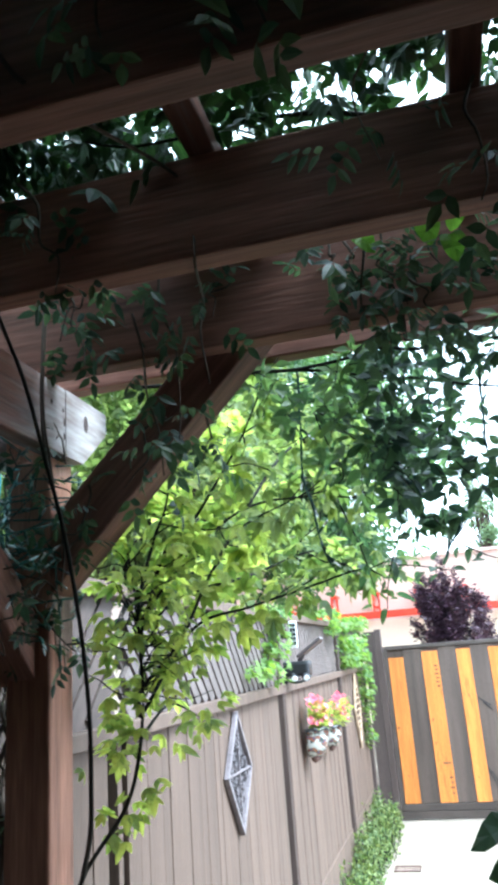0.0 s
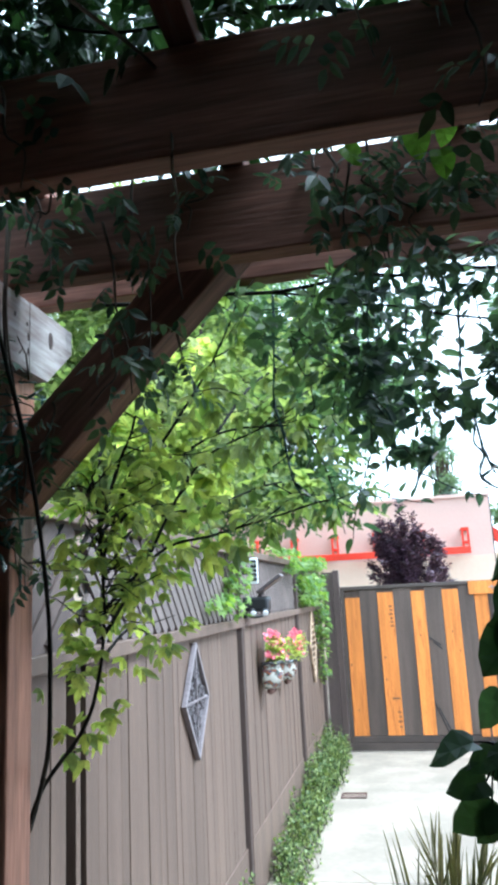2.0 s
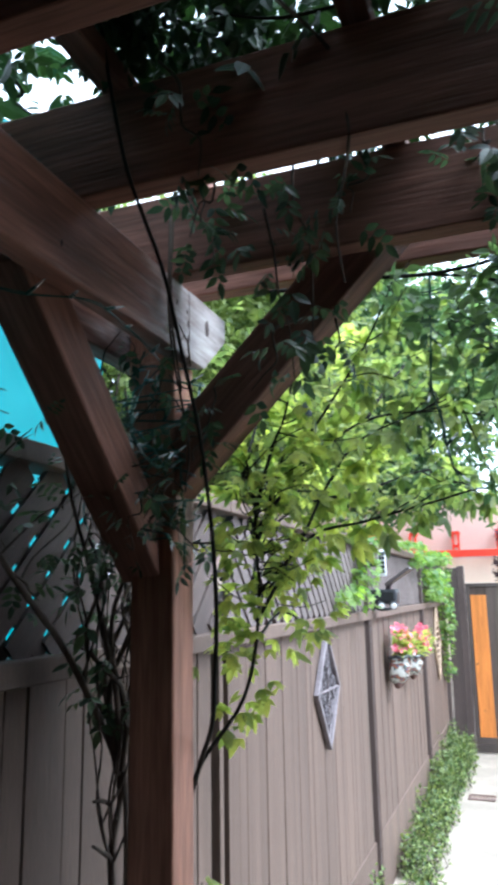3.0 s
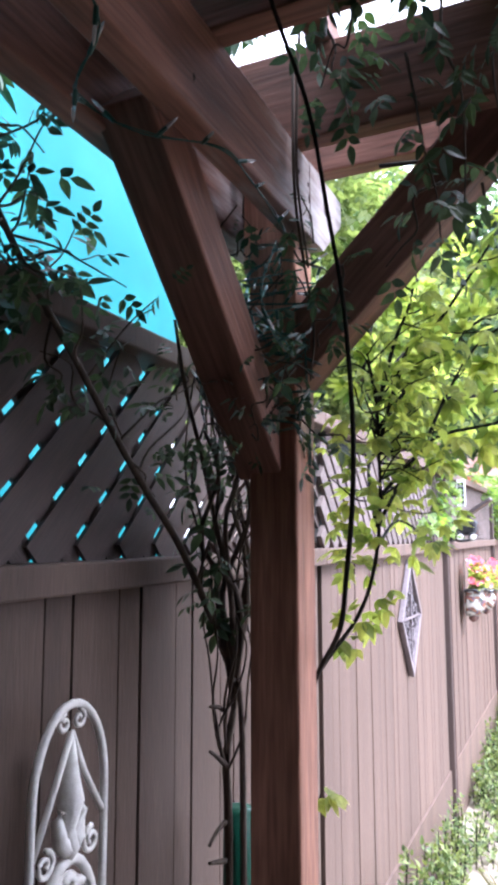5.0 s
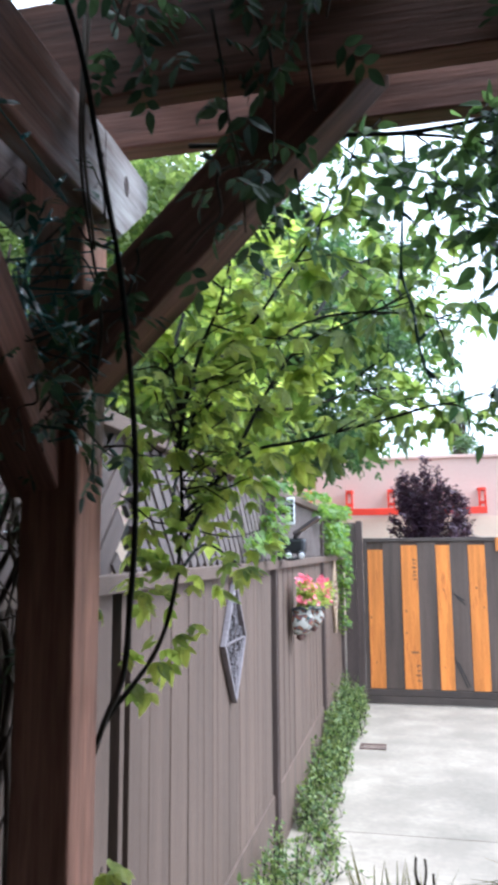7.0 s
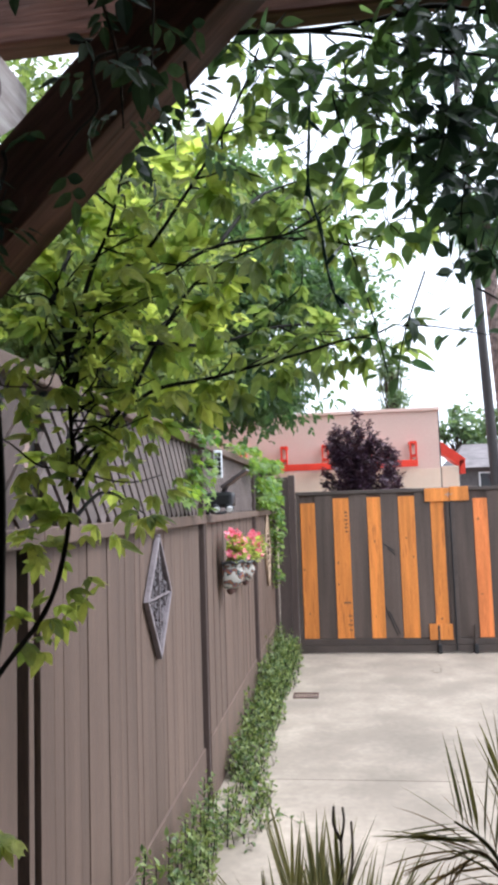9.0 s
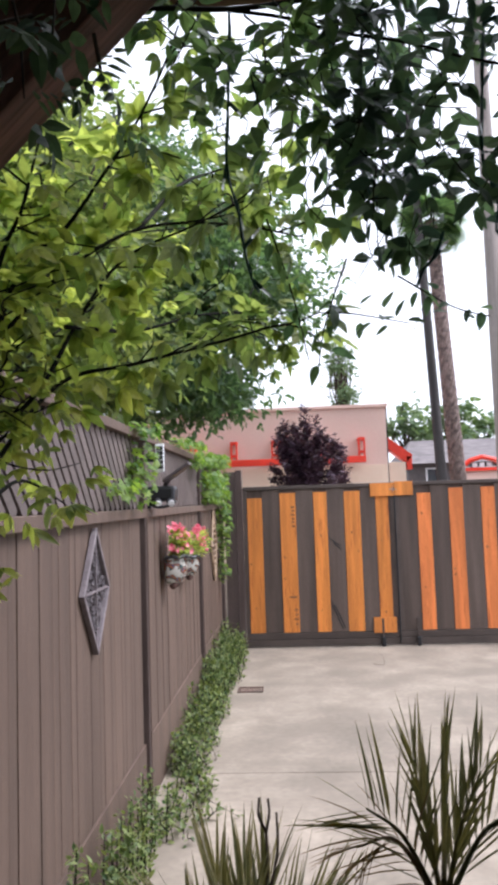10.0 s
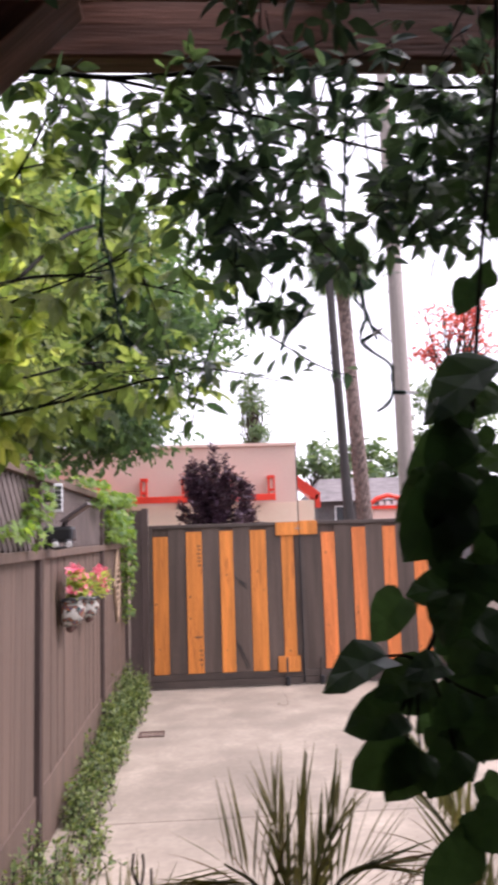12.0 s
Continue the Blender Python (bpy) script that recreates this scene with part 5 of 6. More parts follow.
palm("feather palm with arching fronds beside the drive", (1.42, 1.66, 0), 0.95,
     [(-0.14, -0.03, 1.27, 0.05, 0.3, 0.8), (-0.16, 0.02, 1.14, 0.09, 1.3, 0.7), (0.0, -0.1, 1.25, 0.05, 0.8, 0.6), (0.12, -0.05, 1.24, 0.05, 0.2, 0.7), (0.18, 0.1, 1.18, 0.08, 1.2, 0.7), (-0.06, 0.15, 1.2, 0.07, 0.5, 0.7), (-0.1, 0.06, 1.3, 0.05, 1.0, 0.6)], 23, size=0.7, dry=(1,))
rng = random.Random(24)
twig = thing("dead_twig", "bare forked dead stem standing in the bed", "twig", (0.795, 2.04, 0))
bm = bmesh.new()
tube(bm, smooth_path([(0, 0, 0), (0.01, 0, 0.5), (0.012, 0.01, 0.955)]), 0.005, 0.0035, 6)
tube(bm, smooth_path([(0.012, 0.01, 0.955), (-0.002, 0, 0.995), (0.0, 0, 1.03)]), 0.0035, 0.0025, 6)
tube(bm, smooth_path([(0.012, 0.01, 0.955), (0.02, 0, 1.0), (0.018, 0, 1.028)]), 0.003, 0.0025, 6)
tube(bm, smooth_path([(0.01, 0.01, 0.82), (0.034, 0, 0.92), (0.035, 0, 1.0)]), 0.0035, 0.0025, 6)
part("stem", bm, M_BARK, twig)


# ---- trees ----
def tree(name, label, at, trunk_h, centre, radii, n_clumps, per, leaf, material, seed, r_trunk=0.16, gap=0.0, floor_z=None, spread=0.38, taper=0.0):
    rng = random.Random(seed)
    root = thing(name, label, "tree", at)
    c = Vector(centre)
    bm = bmesh.new()
    top = Vector((c.x * 0.6, c.y * 0.6, trunk_h))
    tube(bm, smooth_path([(0, 0, -0.03), (0.05, 0.03, trunk_h * 0.5), top]), r_trunk, r_trunk * 0.6, 10)
    clumps = []
    while len(clumps) < n_clumps:
        v = rnd(rng, 1)
        ln = v.length
        if ln > 1 or ln < 0.35:
            continue
        wob = 1 + 0.28 * noise.noise(v.normalized() * 1.9 + Vector((seed, 0, 0)))
        tp = 1 - taper * (v.z + 1) / 2
        p = c + Vector((v.x * radii[0] * tp, v.y * radii[1] * tp, v.z * radii[2])) * wob
        if noise.noise(p * 0.9 + Vector((0, seed, 0))) < gap - 0.45:
            continue
        if floor_z is not None and p.z < floor_z + rng.uniform(0, 0.5):
            continue
        clumps.append(p)
    for p in clumps[:: max(1, n_clumps // 26)]:
        mid = top.lerp(p, 0.5) + rnd(rng, 0.25)
        tube(bm, smooth_path([top, mid, p], 4), r_trunk * 0.38, 0.015, 5)
    part("trunk", bm, M_BARK, root, smooth=True)
    poses = []
    for p in clumps:
        out = (p - c).normalized()
        for k in range(per):
            q = p + Vector((rng.gauss(0, spread), rng.gauss(0, spread), rng.gauss(0, spread * 0.6)))
            d = out * 0.5 + rnd(rng, 1) + Vector((0, 0, -0.35))
            poses.append((rng.randrange(len(leaf)), aim(q, d, rng.uniform(-0.8, 0.8), rng.uniform(0.7, 1.3))))
    scattered("crown", leaf, poses, material, root)
    return root


T_TREE = [joined([(ovate(0.115, 0.06, steps=3), pose(0, 0, 0, 0, 10, -35)), (ovate(0.12, 0.065, steps=3), pose(0.03, 0, 0, 0, 20, 40)), (ovate(0.11, 0.06, steps=3), pose(0.08, 0, 0, 10, -10, 0))])]
T_SMALL = [joined([(ovate(0.09, 0.05, steps=3), pose(0, 0, 0, 0, 10, -40)), (ovate(0.09, 0.05, steps=3), pose(0.03, 0, 0, 0, 15, 40))])]
T_PLUM = [joined([(ovate(0.06, 0.032, steps=3), pose(0, 0, 0, 0, 10, -40)), (ovate(0.06, 0.032, steps=3), pose(0.03, 0, 0, 0, 15, 40))])]
T_BIG = [joined([(ovate(0.4, 0.22, steps=3), pose(0, 0, 0, 0, 10, -35)), (ovate(0.4, 0.22, steps=3), pose(0.1, 0, 0, 0, 20, 40))])]

tree("shade_tree", "broad leafy shade tree standing behind the fence", (-3.0, 13.0, 0), 3.4, (0.9, -0.4, 5.3), (3.3, 2.6, 2.6), 260, 75, T_TREE, L_TREE, 31, floor_z=2.9, gap=0.16)
tree("shade_tree", "yellow-green leafy tree close behind the fence", (-3.6, 8.6, 0), 2.6, (0.6, 0.3, 4.6), (2.3, 2.6, 2.2), 200, 75, T_TREE, L_TREE2, 32, floor_z=2.5, gap=0.12)
tree("shade_tree", "tall light green tree in the neighbouring yard", (-5.2, 17.0, 0), 4.5, (0.5, 0, 7.0), (3.2, 2.5, 3.6), 190, 60, T_TREE, L_TREE2, 33, floor_z=3.6)


def plum_tree(at, seed):
    """A small upright plum: many steep limbs, each a spire of leaves, longer on the outside low down."""
    rng = random.Random(seed)
    root = thing("purple_plum", "purple-leaved plum tree behind the gate", "tree", at)
    bm = bmesh.new()
    tube(bm, smooth_path([(0, 0, -0.03), (0.02, 0, 0.7), (0, 0.02, 1.35), (0.02, 0, 2.5)]), 0.05, 0.015, 8)
    poses = []
    for k in range(74):
        z0 = rng.uniform(1.2, 2.3)
        a = rng.uniform(0, 2 * math.pi)
        reach = (0.66 - 0.30 * (z0 - 1.2)) * rng.uniform(0.55, 1.1)
        rise = rng.uniform(0.3, 0.62)
        p0 = Vector((0.01, 0, z0))
        e = p0 + Vector((math.cos(a) * reach, math.sin(a) * reach * 0.9, rise))
        if e.z > 2.78:
            e.z = 2.78 + rng.uniform(-0.05, 0.2)
        pts = smooth_path([p0, p0.lerp(e, 0.5) + Vector((math.cos(a) * 0.08, math.sin(a) * 0.08, -0.05)), e], 5)
        tube(bm, pts, 0.010, 0.003, 4)
        poses += leaf_out(pts, rng, 0.0085, 0.035, droop=-0.45, scale=(0.6, 1.15), kinds=1, start=0.12, stalk=0.02)
        for j in range(4):
            q = pts[int(len(pts) * rng.uniform(0.3, 0.95))]
            tw = [q, q + Vector((math.cos(a) * 0.06, math.sin(a) * 0.06, 0.03)) + rnd(rng, 0.05), q + Vector((math.cos(a) * 0.09, math.sin(a) * 0.09, 0.14)) + rnd(rng, 0.05)]
            tube(bm, tw, 0.004, 0.002, 4)
            poses += leaf_out(tw, rng, 0.009, 0.022, droop=-0.5, scale=(0.6, 1.0), kinds=1, stalk=0.015)
    part("trunk", bm, M_BARK, root, smooth=True)
    scattered("crown", T_PLUM, poses, L_PLUM, root)
    return root


plum_tree((1.12, 11.0, 0), 34)
tree("red_tree", "red-flowering tree beyond the street", (6.75, 16.5, 0), 4.8, (0, 0, 6.0), (0.9, 0.8, 0.8), 34, 22, T_SMALL, L_RED, 35, r_trunk=0.08, spread=0.2)
tree("dark_tree", "dark green tree beyond the street", (7.25, 19.0, 0), 2.4, (0, 0, 4.2), (0.9, 0.9, 1.8), 60, 30, T_TREE, L_FAR, 36, r_trunk=0.1, spread=0.25)
tree("far_tree", "hazy far tree behind the buildings", (6.9, 40, 0), 3.6, (0, 0, 5.0), (1.2, 1.0, 1.5), 24, 10, T_BIG, L_FAR, 37, spread=0.3)
tree("far_tree", "green far tree behind the grey house", (9.5, 41, 0), 4.0, (0, 0, 5.3), (1.6, 1.4, 1.5), 30, 11, T_BIG, L_FAR, 38, spread=0.3)
tree("far_tree", "green far tree behind the grey house", (11.6, 42, 0), 4.0, (0, 0, 4.8), (1.6, 1.4, 1.3), 26, 11, T_BIG, L_FAR, 39, spread=0.3)
tree("far_tree", "narrow conifer behind the pink building", (2.9, 31, 0), 5.0, (0, 0, 6.6), (0.55, 0.5, 2.1), 50, 26, T_TREE, L_FAR, 40, r_trunk=0.1, spread=0.22)

# fan palm, poles
fp = thing("fan_palm", "tall fan palm with a rough diamond-patterned trunk", "palm", (5.36, 20.6, 0))
bm = bmesh.new()
rings = []
for i in range(72):
    z = i * 0.13
    rings.append([bm.verts.new((-0.05 * z + (0.2 - 0.005 * z + 0.03 * ((i + k) % 2)) * math.cos(k * math.pi / 9), (0.19 - 0.005 * z + 0.03 * ((i + k) % 2)) * math.sin(k * math.pi / 9), z)) for k in range(18)])
for u, v in zip(rings, rings[1:]):
    for k in range(18):
        bm.faces.new((u[k], u[(k + 1) % 18], v[(k + 1) % 18], v[k]))
bm.faces.new(rings[0][::-1]); bm.faces.new(rings[-1])
part("trunk", bm, M_PALMTRUNK, fp)
rng = random.Random(41)
fan = joined([(ovate(0.75, 0.06, steps=3, curl=0.2), pose(0.55, 0, 0, 0, 8, a)) for a in range(-80, 81, 10)] + [(ovate(0.6, 0.03, steps=3, curl=0.0), pose(0, 0, 0, 0, 0, 0))])
poses = []
for k in range(60):
    a, e = rng.uniform(0, 2 * math.pi), rng.uniform(-1.0, 1.1)
    poses.append((0, aim(Vector((-0.46, 0, 9.15)), Vector((math.cos(a) * math.cos(e), math.sin(a) * math.cos(e), math.sin(e))), rng.uniform(-0.6, 0.6), rng.uniform(0.75, 1.0))))
scattered("crown", [fan], poses, L_TREE, fp)


def pole(label, at, lean, h, r0, r1, mt, arm):
    p = thing("utility_pole", label, "utility pole", at, group="utility poles")
    bm = bmesh.new()
    tube(bm, [Vector((lean * i / 8, 0, h * i / 8)) for i in range(9)], r0, r1, 14)
    part("shaft", bm, mt, p, smooth=True)
    if arm:
        bm = bmesh.new()
        box(bm, lean - 1.1, -0.06, h - 0.5, lean + 1.1, 0.06, h - 0.38, bevel=0.01)
        part("crossarm", bm, mt, p)
    return p


pole("dark creosoted utility pole beyond the gate", (4.78, 20.0, 0), -0.60, 16.0, 0.14, 0.085, M_POLE_DARK, True)
pole("weathered pale wooden utility pole", (4.98, 15.0, 0), -0.06, 15.0, 0.187, 0.115, M_POLE_LIGHT, False)
for k, (a, b) in enumerate((((4.1, 20.0, 11.0), (-2.0, 60, 8.0)), ((4.6, 20.0, 11.0), (-1.0, 60, 7.2)), ((4.46, 19.9, 6.4), (3.4, 20.6, 4.15)), ((4.44, 19.9, 6.7), (3.35, 20.6, 4.2)))):
    w = thing("power_cable", "thin black overhead power cable", "cable", group="overhead cables")
    bm = bmesh.new()
    tube(bm, wander(a, b, random.Random(k), 6, 0.0, 0.6 if k < 2 else 0.08), 0.012, 0.012, 4)
    part("wire", bm, M_BLACK, w)

# ---- buildings beyond the gate ----
pb = thing("shop_building", "pink stucco building with red trim brackets", "building", (0, 20, 0))
bm = bmesh.new()
box(bm, -9.0, 0, 0, 3.32, 9, 4.02)
part("wall", bm, M_STUCCO, pb)
bm = bmesh.new()
box(bm, -9.05, -0.06, 4.022, 3.37, 9.05, 4.10)
part("roof", bm, M_STUCCO, pb)
bm = bmesh.new()
box(bm, -6.0, -0.45, 2.55, 2.72, -0.30, 2.72, bevel=0.01)
part("red_rail", bm, M_RED, pb, "red painted rail")
for x in (-5.0, -3.9, -2.85, -1.78, -0.70, 0.37, 1.5, 2.62):
    bm = bmesh.new()
    box(bm, x - 0.09, -0.44, 2.722, x - 0.05, -0.30, 3.14)
    box(bm, x + 0.05, -0.44, 2.722, x + 0.09, -0.30, 3.14)
    box(bm, x - 0.09, -0.43, 3.142, x + 0.09, -0.002, 3.20)
    box(bm, x - 0.05, -0.40, 2.80, x + 0.05, -0.002, 2.86)
    part("bracket", bm, M_RED, pb, "red painted bracket")
bm = bmesh.new()
box(bm, 3.325, 0.3, 0.0, 3.83, 3.0, 2.56, bevel=0.01)
part("side_box", bm, M_STUCCO_CREAM, pb, "cream stucco side box")
bm = bmesh.new()
box(bm, -9.0, -0.03, 0.0, 3.32, -0.002, 2.5, bevel=0.004)
part("lower_wall", bm, M_STUCCO_CREAM, pb, "cream lower wall")
bm = bmesh.new()
box(bm, 3.322, 0.02, 1.6, 3.352, 0.06, 4.0)
part("downpipe", bm, M_POLE_DARK, pb, "dark downpipe")
bm = bmesh.new()
for m in (pose(3.32, 0.3, 3.22, 0, 38, 0),):
    box(bm, 0, 0, -0.2, 0.85, 0.5, 0.05, m=m)
box(bm, 3.86, 0.3, 2.35, 4.0, 0.8, 2.7)
part("side_awning", bm, M_RED, pb, "red painted awning")

gh = thing("grey_house", "low grey house with a shingled roof", "house", (9.3, 35, 0))
bm = bmesh.new()
box(bm, -3.2, 0, 0, 6, 6, 3.2)
part("wall", bm, M_GREYWALL, gh)
bm = bmesh.new()
vs = [bm.verts.new(p) for p in ((-3.6, -0.5, 3.1), (6.4, -0.5, 3.1), (6.4, 6.5, 3.1), (-3.6, 6.5, 3.1), (-2.6, 3, 4.4), (6.0, 3, 4.4))]
for f in ((0, 1, 5, 4), (2, 3, 4, 5), (3, 0, 4), (1, 2, 5), (3, 2, 1, 0)):
    bm.faces.new([vs[i] for i in f])
part("roof", bm, M_ROOF, gh)
for x in (-2.4, -1.2, 0.0, 1.4, 2.8):
    bm = bmesh.new()
    box(bm, x, -0.06, 2.1, x + 0.8, -0.005, 2.9)
    wf = part("window", bm, M_WHITE, gh)
    bm = bmesh.new()
    box(bm, x + 0.06, -0.075, 2.16, x + 0.74, -0.062, 2.84)
    part("pane", bm, M_GLASS_DARK, wf)
rp = thing("red_porch", "small red gabled porch roof", "porch", (8.73, 32, 0))
bm = bmesh.new()
box(bm, -0.7, 0, 0, 0.7, 2, 2.75)
part("wall", bm, M_STUCCO, rp)
bm = bmesh.new()
for s in (1, -1):
    tube(bm, [Vector((s * 0.95, -0.1, 2.72)), Vector((s * 0.5, -0.1, 3.05)), Vector((0, -0.1, 3.18))], 0.1, 0.1, 6)
box(bm, -0.9, -0.15, 2.60, 0.9, -0.02, 2.74)
part("gable", bm, M_RED, rp)
for x in (-0.4, -0.1, 0.2):
    bm = bmesh.new()
    box(bm, x, -0.03, 2.76, x + 0.2, -0.005, 2.95)
    part("window", bm, M_WHITE, rp)

# ---- teal tarp behind the fence ----
tarp = thing("tarp", "teal translucent tarpaulin hung behind the fence", "tarp", (-0.9, 0, 0))
bm = bmesh.new()
nx, nz = 40, 16
grid = [[bm.verts.new((0.04 * math.sin(i * 0.9) + 0.03 * math.sin(j * 0.8 + i * 0.3), -2.0 + 5.05 * i / nx, 0.7 + 3.1 * j / nz - 0.15 * math.sin(math.pi * i / nx) * j / nz)) for j in range(nz + 1)] for i in range(nx + 1)]
for i in range(nx):
    for j in range(nz):
        bm.faces.new((grid[i][j], grid[i + 1][j], grid[i + 1][j + 1], grid[i][j + 1]))
part("sheet", bm, M_TEAL, tarp, smooth=True)
for y in (-2.0, 0.5, 3.05):
    bm = bmesh.new()
    tube(bm, [Vector((-0.07, y, 0)), Vector((-0.07, y, 3.9))], 0.02, 0.02, 8)
    part("pole", bm, M_GATE_FRAME, tarp)

# ---- things on the fence ----
def scroll(bm, c, r, turns, m, rad, start=0.0, sgn=1):
    pts = []
    n = int(14 * turns)
    for i in range(n + 1):
        s = i / n
        a = start + sgn * turns * 2 * math.pi * s
        pts.append(m @ Vector((c[0] + r * (1 - 0.75 * s) * math.cos(a), 0, c[1] + r * (1 - 0.75 * s) * math.sin(a))))
    tube(bm, pts, rad, rad * 0.8, 5)


dia = thing("wall_ornament", "lilac-grey diamond ornament with dark scrollwork on the fence", "wall ornament", (0.045, 3.515, 1.293))
Q = pose(0, 0, 0, 0, 0, 90)
corners = [Vector((0, 0, 0.25)), Vector((0, 0.192, 0)), Vector((0, 0, -0.25)), Vector((0, -0.192, 0))]
for a, b in zip(corners, corners[1:] + corners[:1]):
    bm = bmesh.new()
    d = b - a
    ang = math.atan2(d.z, d.y)
    box(bm, -0.012, -0.008, -0.0085, 0.012, d.length + 0.008, 0.0085, bevel=0.003, m=Matrix.Translation(a) @ Matrix.Rotation(ang, 4, "X"))
    part("frame_bar", bm, M_MAUVE, dia)
bm = bmesh.new()
box(bm, -0.004, -0.19, -0.0045, 0.006, 0.19, 0.0045)
box(bm, -0.004, -0.0045, -0.235, 0.0065, 0.0045, 0.235)
part("cross_bar", bm, M_MAUVE, dia)
bm = bmesh.new()
for cy, cz, r in ((0.05, 0.05, 0.042), (-0.05, 0.05, 0.042), (0.05, -0.05, 0.042), (-0.05, -0.05, 0.042), (0.025, 0.13, 0.03), (-0.025, 0.13, 0.03), (0.025, -0.13, 0.03), (-0.025, -0.13, 0.03), (0.115, 0.03, 0.028), (0.115, -0.03, 0.028), (-0.115, 0.03, 0.028), (-0.115, -0.03, 0.028), (0, 0.175, 0.02), (0, -0.175, 0.02)):
    scroll(bm, (cy, cz), r, 1.6, Q, 0.005, start=cy * 30, sgn=1 if cy * cz > 0 else -1)
    scroll(bm, (cy, cz), r * 0.55, 1.2, Q, 0.004, start=cz * 40)
part("scrollwork", bm, M_DKMETAL, dia, "dark metal scrollwork")
bm = bmesh.new()
vs = [bm.verts.new((-0.008, c.y * 0.97, c.z * 0.97)) for c in corners]
bm.faces.new(vs)
r_ = bmesh.ops.extrude_face_region(bm, geom=bm.faces[:])
for v in [g for g in r_["geom"] if isinstance(g, bmesh.types.BMVert)]:
    v.co.x -= 0.004
part("back_panel", bm, M_DKMETAL, dia)


def wall_pot(y, z, s, seed, lean=0.0):
    rng = random.Random(seed)
    pot = thing("wall_planter", "painted white glazed wall pot with pink flowers", "planter", (0.065, y, z), group="wall planters")
    bm = bmesh.new()
    lathe(bm, [(0.07 * s, 0), (0.10 * s, 0.015 * s), (0.125 * s, 0.06 * s), (0.135 * s, 0.12 * s), (0.125 * s, 0.155 * s), (0.14 * s, 0.18 * s)], 18, half=True)
    part("bowl", bm, M_GLAZE, pot, smooth=True)
    bm = bmesh.new()
    pts = [Vector((0.142 * s * math.cos(a), 0.142 * s * math.sin(a), 0.182 * s + 0.006 * math.sin(9 * a))) for a in [(-90 + 10 * i) * math.pi / 180 for i in range(19)]]
    tube(bm, pts, 0.011, 0.011, 6)
    part("rim", bm, M_BLACK, pot, "dark scalloped rim")
    for sy in (-0.045, 0.05):
        bm = bmesh.new()
        bmesh.ops.create_uvsphere(bm, u_segments=10, v_segments=8, radius=0.028 * s, matrix=Matrix.Translation((0.04 * s, sy * s, -0.01)))
        part("foot", bm, M_RUST, pot, "dark rust-brown foot")
    leaves, blooms = [], []
    tl, tb = [ovate(0.07, 0.024, steps=3)], [joined([(ovate(0.022, 0.018, steps=3), pose(0, 0, 0, 0, -25, a)) for a in range(0, 360, 72)])]
    for k in range(230):
        a = rng.uniform(-1.5, 1.5)
        r = rng.random() ** 0.5
        p = Vector((0.10 * s * r * math.cos(a) + 0.02, 0.12 * s * r * math.sin(a) + lean * rng.random(), 0.185 * s + rng.uniform(0, 0.14)))
        leaves.append((0, aim(p, Vector((math.cos(a), math.sin(a), rng.uniform(-0.3, 1))), rng.uniform(-1, 1), rng.uniform(0.7, 1.2))))
    for k in range(60):
        a = rng.uniform(-1.6, 1.6)
        r = rng.random() ** 0.5
        p = Vector((0.13 * s * r * math.cos(a) + 0.03, 0.15 * s * r * math.sin(a) + lean * rng.random(), 0.185 * s + 0.185 - 0.12 * r * r + rng.uniform(-0.05, 0.04)))
        n_ = (p - Vector((0, 0, 0.2))).normalized()
        blooms.append((0, Matrix.Translation(p) @ (n_ + rnd(rng, 0.5)).to_track_quat("Z", "X").to_matrix().to_4x4() @ Matrix.Scale(rng.uniform(0.8, 1.3), 4)))
    tagged(scattered("foliage", tl, leaves, L_LIME, pot), kind="stuff")
    fm = leaf_mesh("flower", tb[0], L_PINK)
    for _, m_ in blooms:
        piece("flower", fm, pot, m_)
    return pot


wall_pot(5.14, 1.145, 0.93, 51)
wall_pot(5.85, 1.12, 0.78, 52, 0.5)

orn = thing("wall_ornament", "tan woven cane diamond hung on the fence", "wall ornament", (0.05, 7.85, 1.22))
bm = bmesh.new()
cs = [Vector((0, 0, 0.35)), Vector((0, 0.2, 0)), Vector((0, 0, -0.35)), Vector((0, -0.2, 0))]
for a, b in zip(cs, cs[1:] + cs[:1]):
    tube(bm, [a, b], 0.014, 0.014, 6)
part("frame", bm, M_TAN, orn)
bm = bmesh.new()
for i in range(-5, 6):
    z = i * 0.055
    w = 0.2 * (1 - abs(z) / 0.35)
    tube(bm, [Vector((0.004, -w, z)), Vector((0.004, w, z))], 0.009, 0.009, 5)
part("weave", bm, M_TAN, orn)

lamp = thing("solar_lamp", "black solar security lamp with a tilted panel on the fence rail", "lamp", (0.108, 4.64, 1.622))
bm = bmesh.new()
box(bm, -0.06, -0.05, 0.03, 0.085, 0.06, 0.105, bevel=0.016)
tube(bm, [Vector((-0.048, 0, 0.0)), Vector((-0.048, 0, 0.05))], 0.014, 0.014, 8)
part("body", bm, M_BLACK, lamp)
bm = bmesh.new()
tube(bm, [Vector((0.03, 0.0, 0.095)), Vector((0.055, 0.0, 0.145))], 0.013, 0.013, 8)
box(bm, 0.0, -0.055, -0.008, 0.15, 0.055, 0.008, bevel=0.004, m=pose(0.03, 0, 0.125, 0, -34, 0))
part("panel", bm, M_PANEL, lamp, "bronze tilted solar panel")
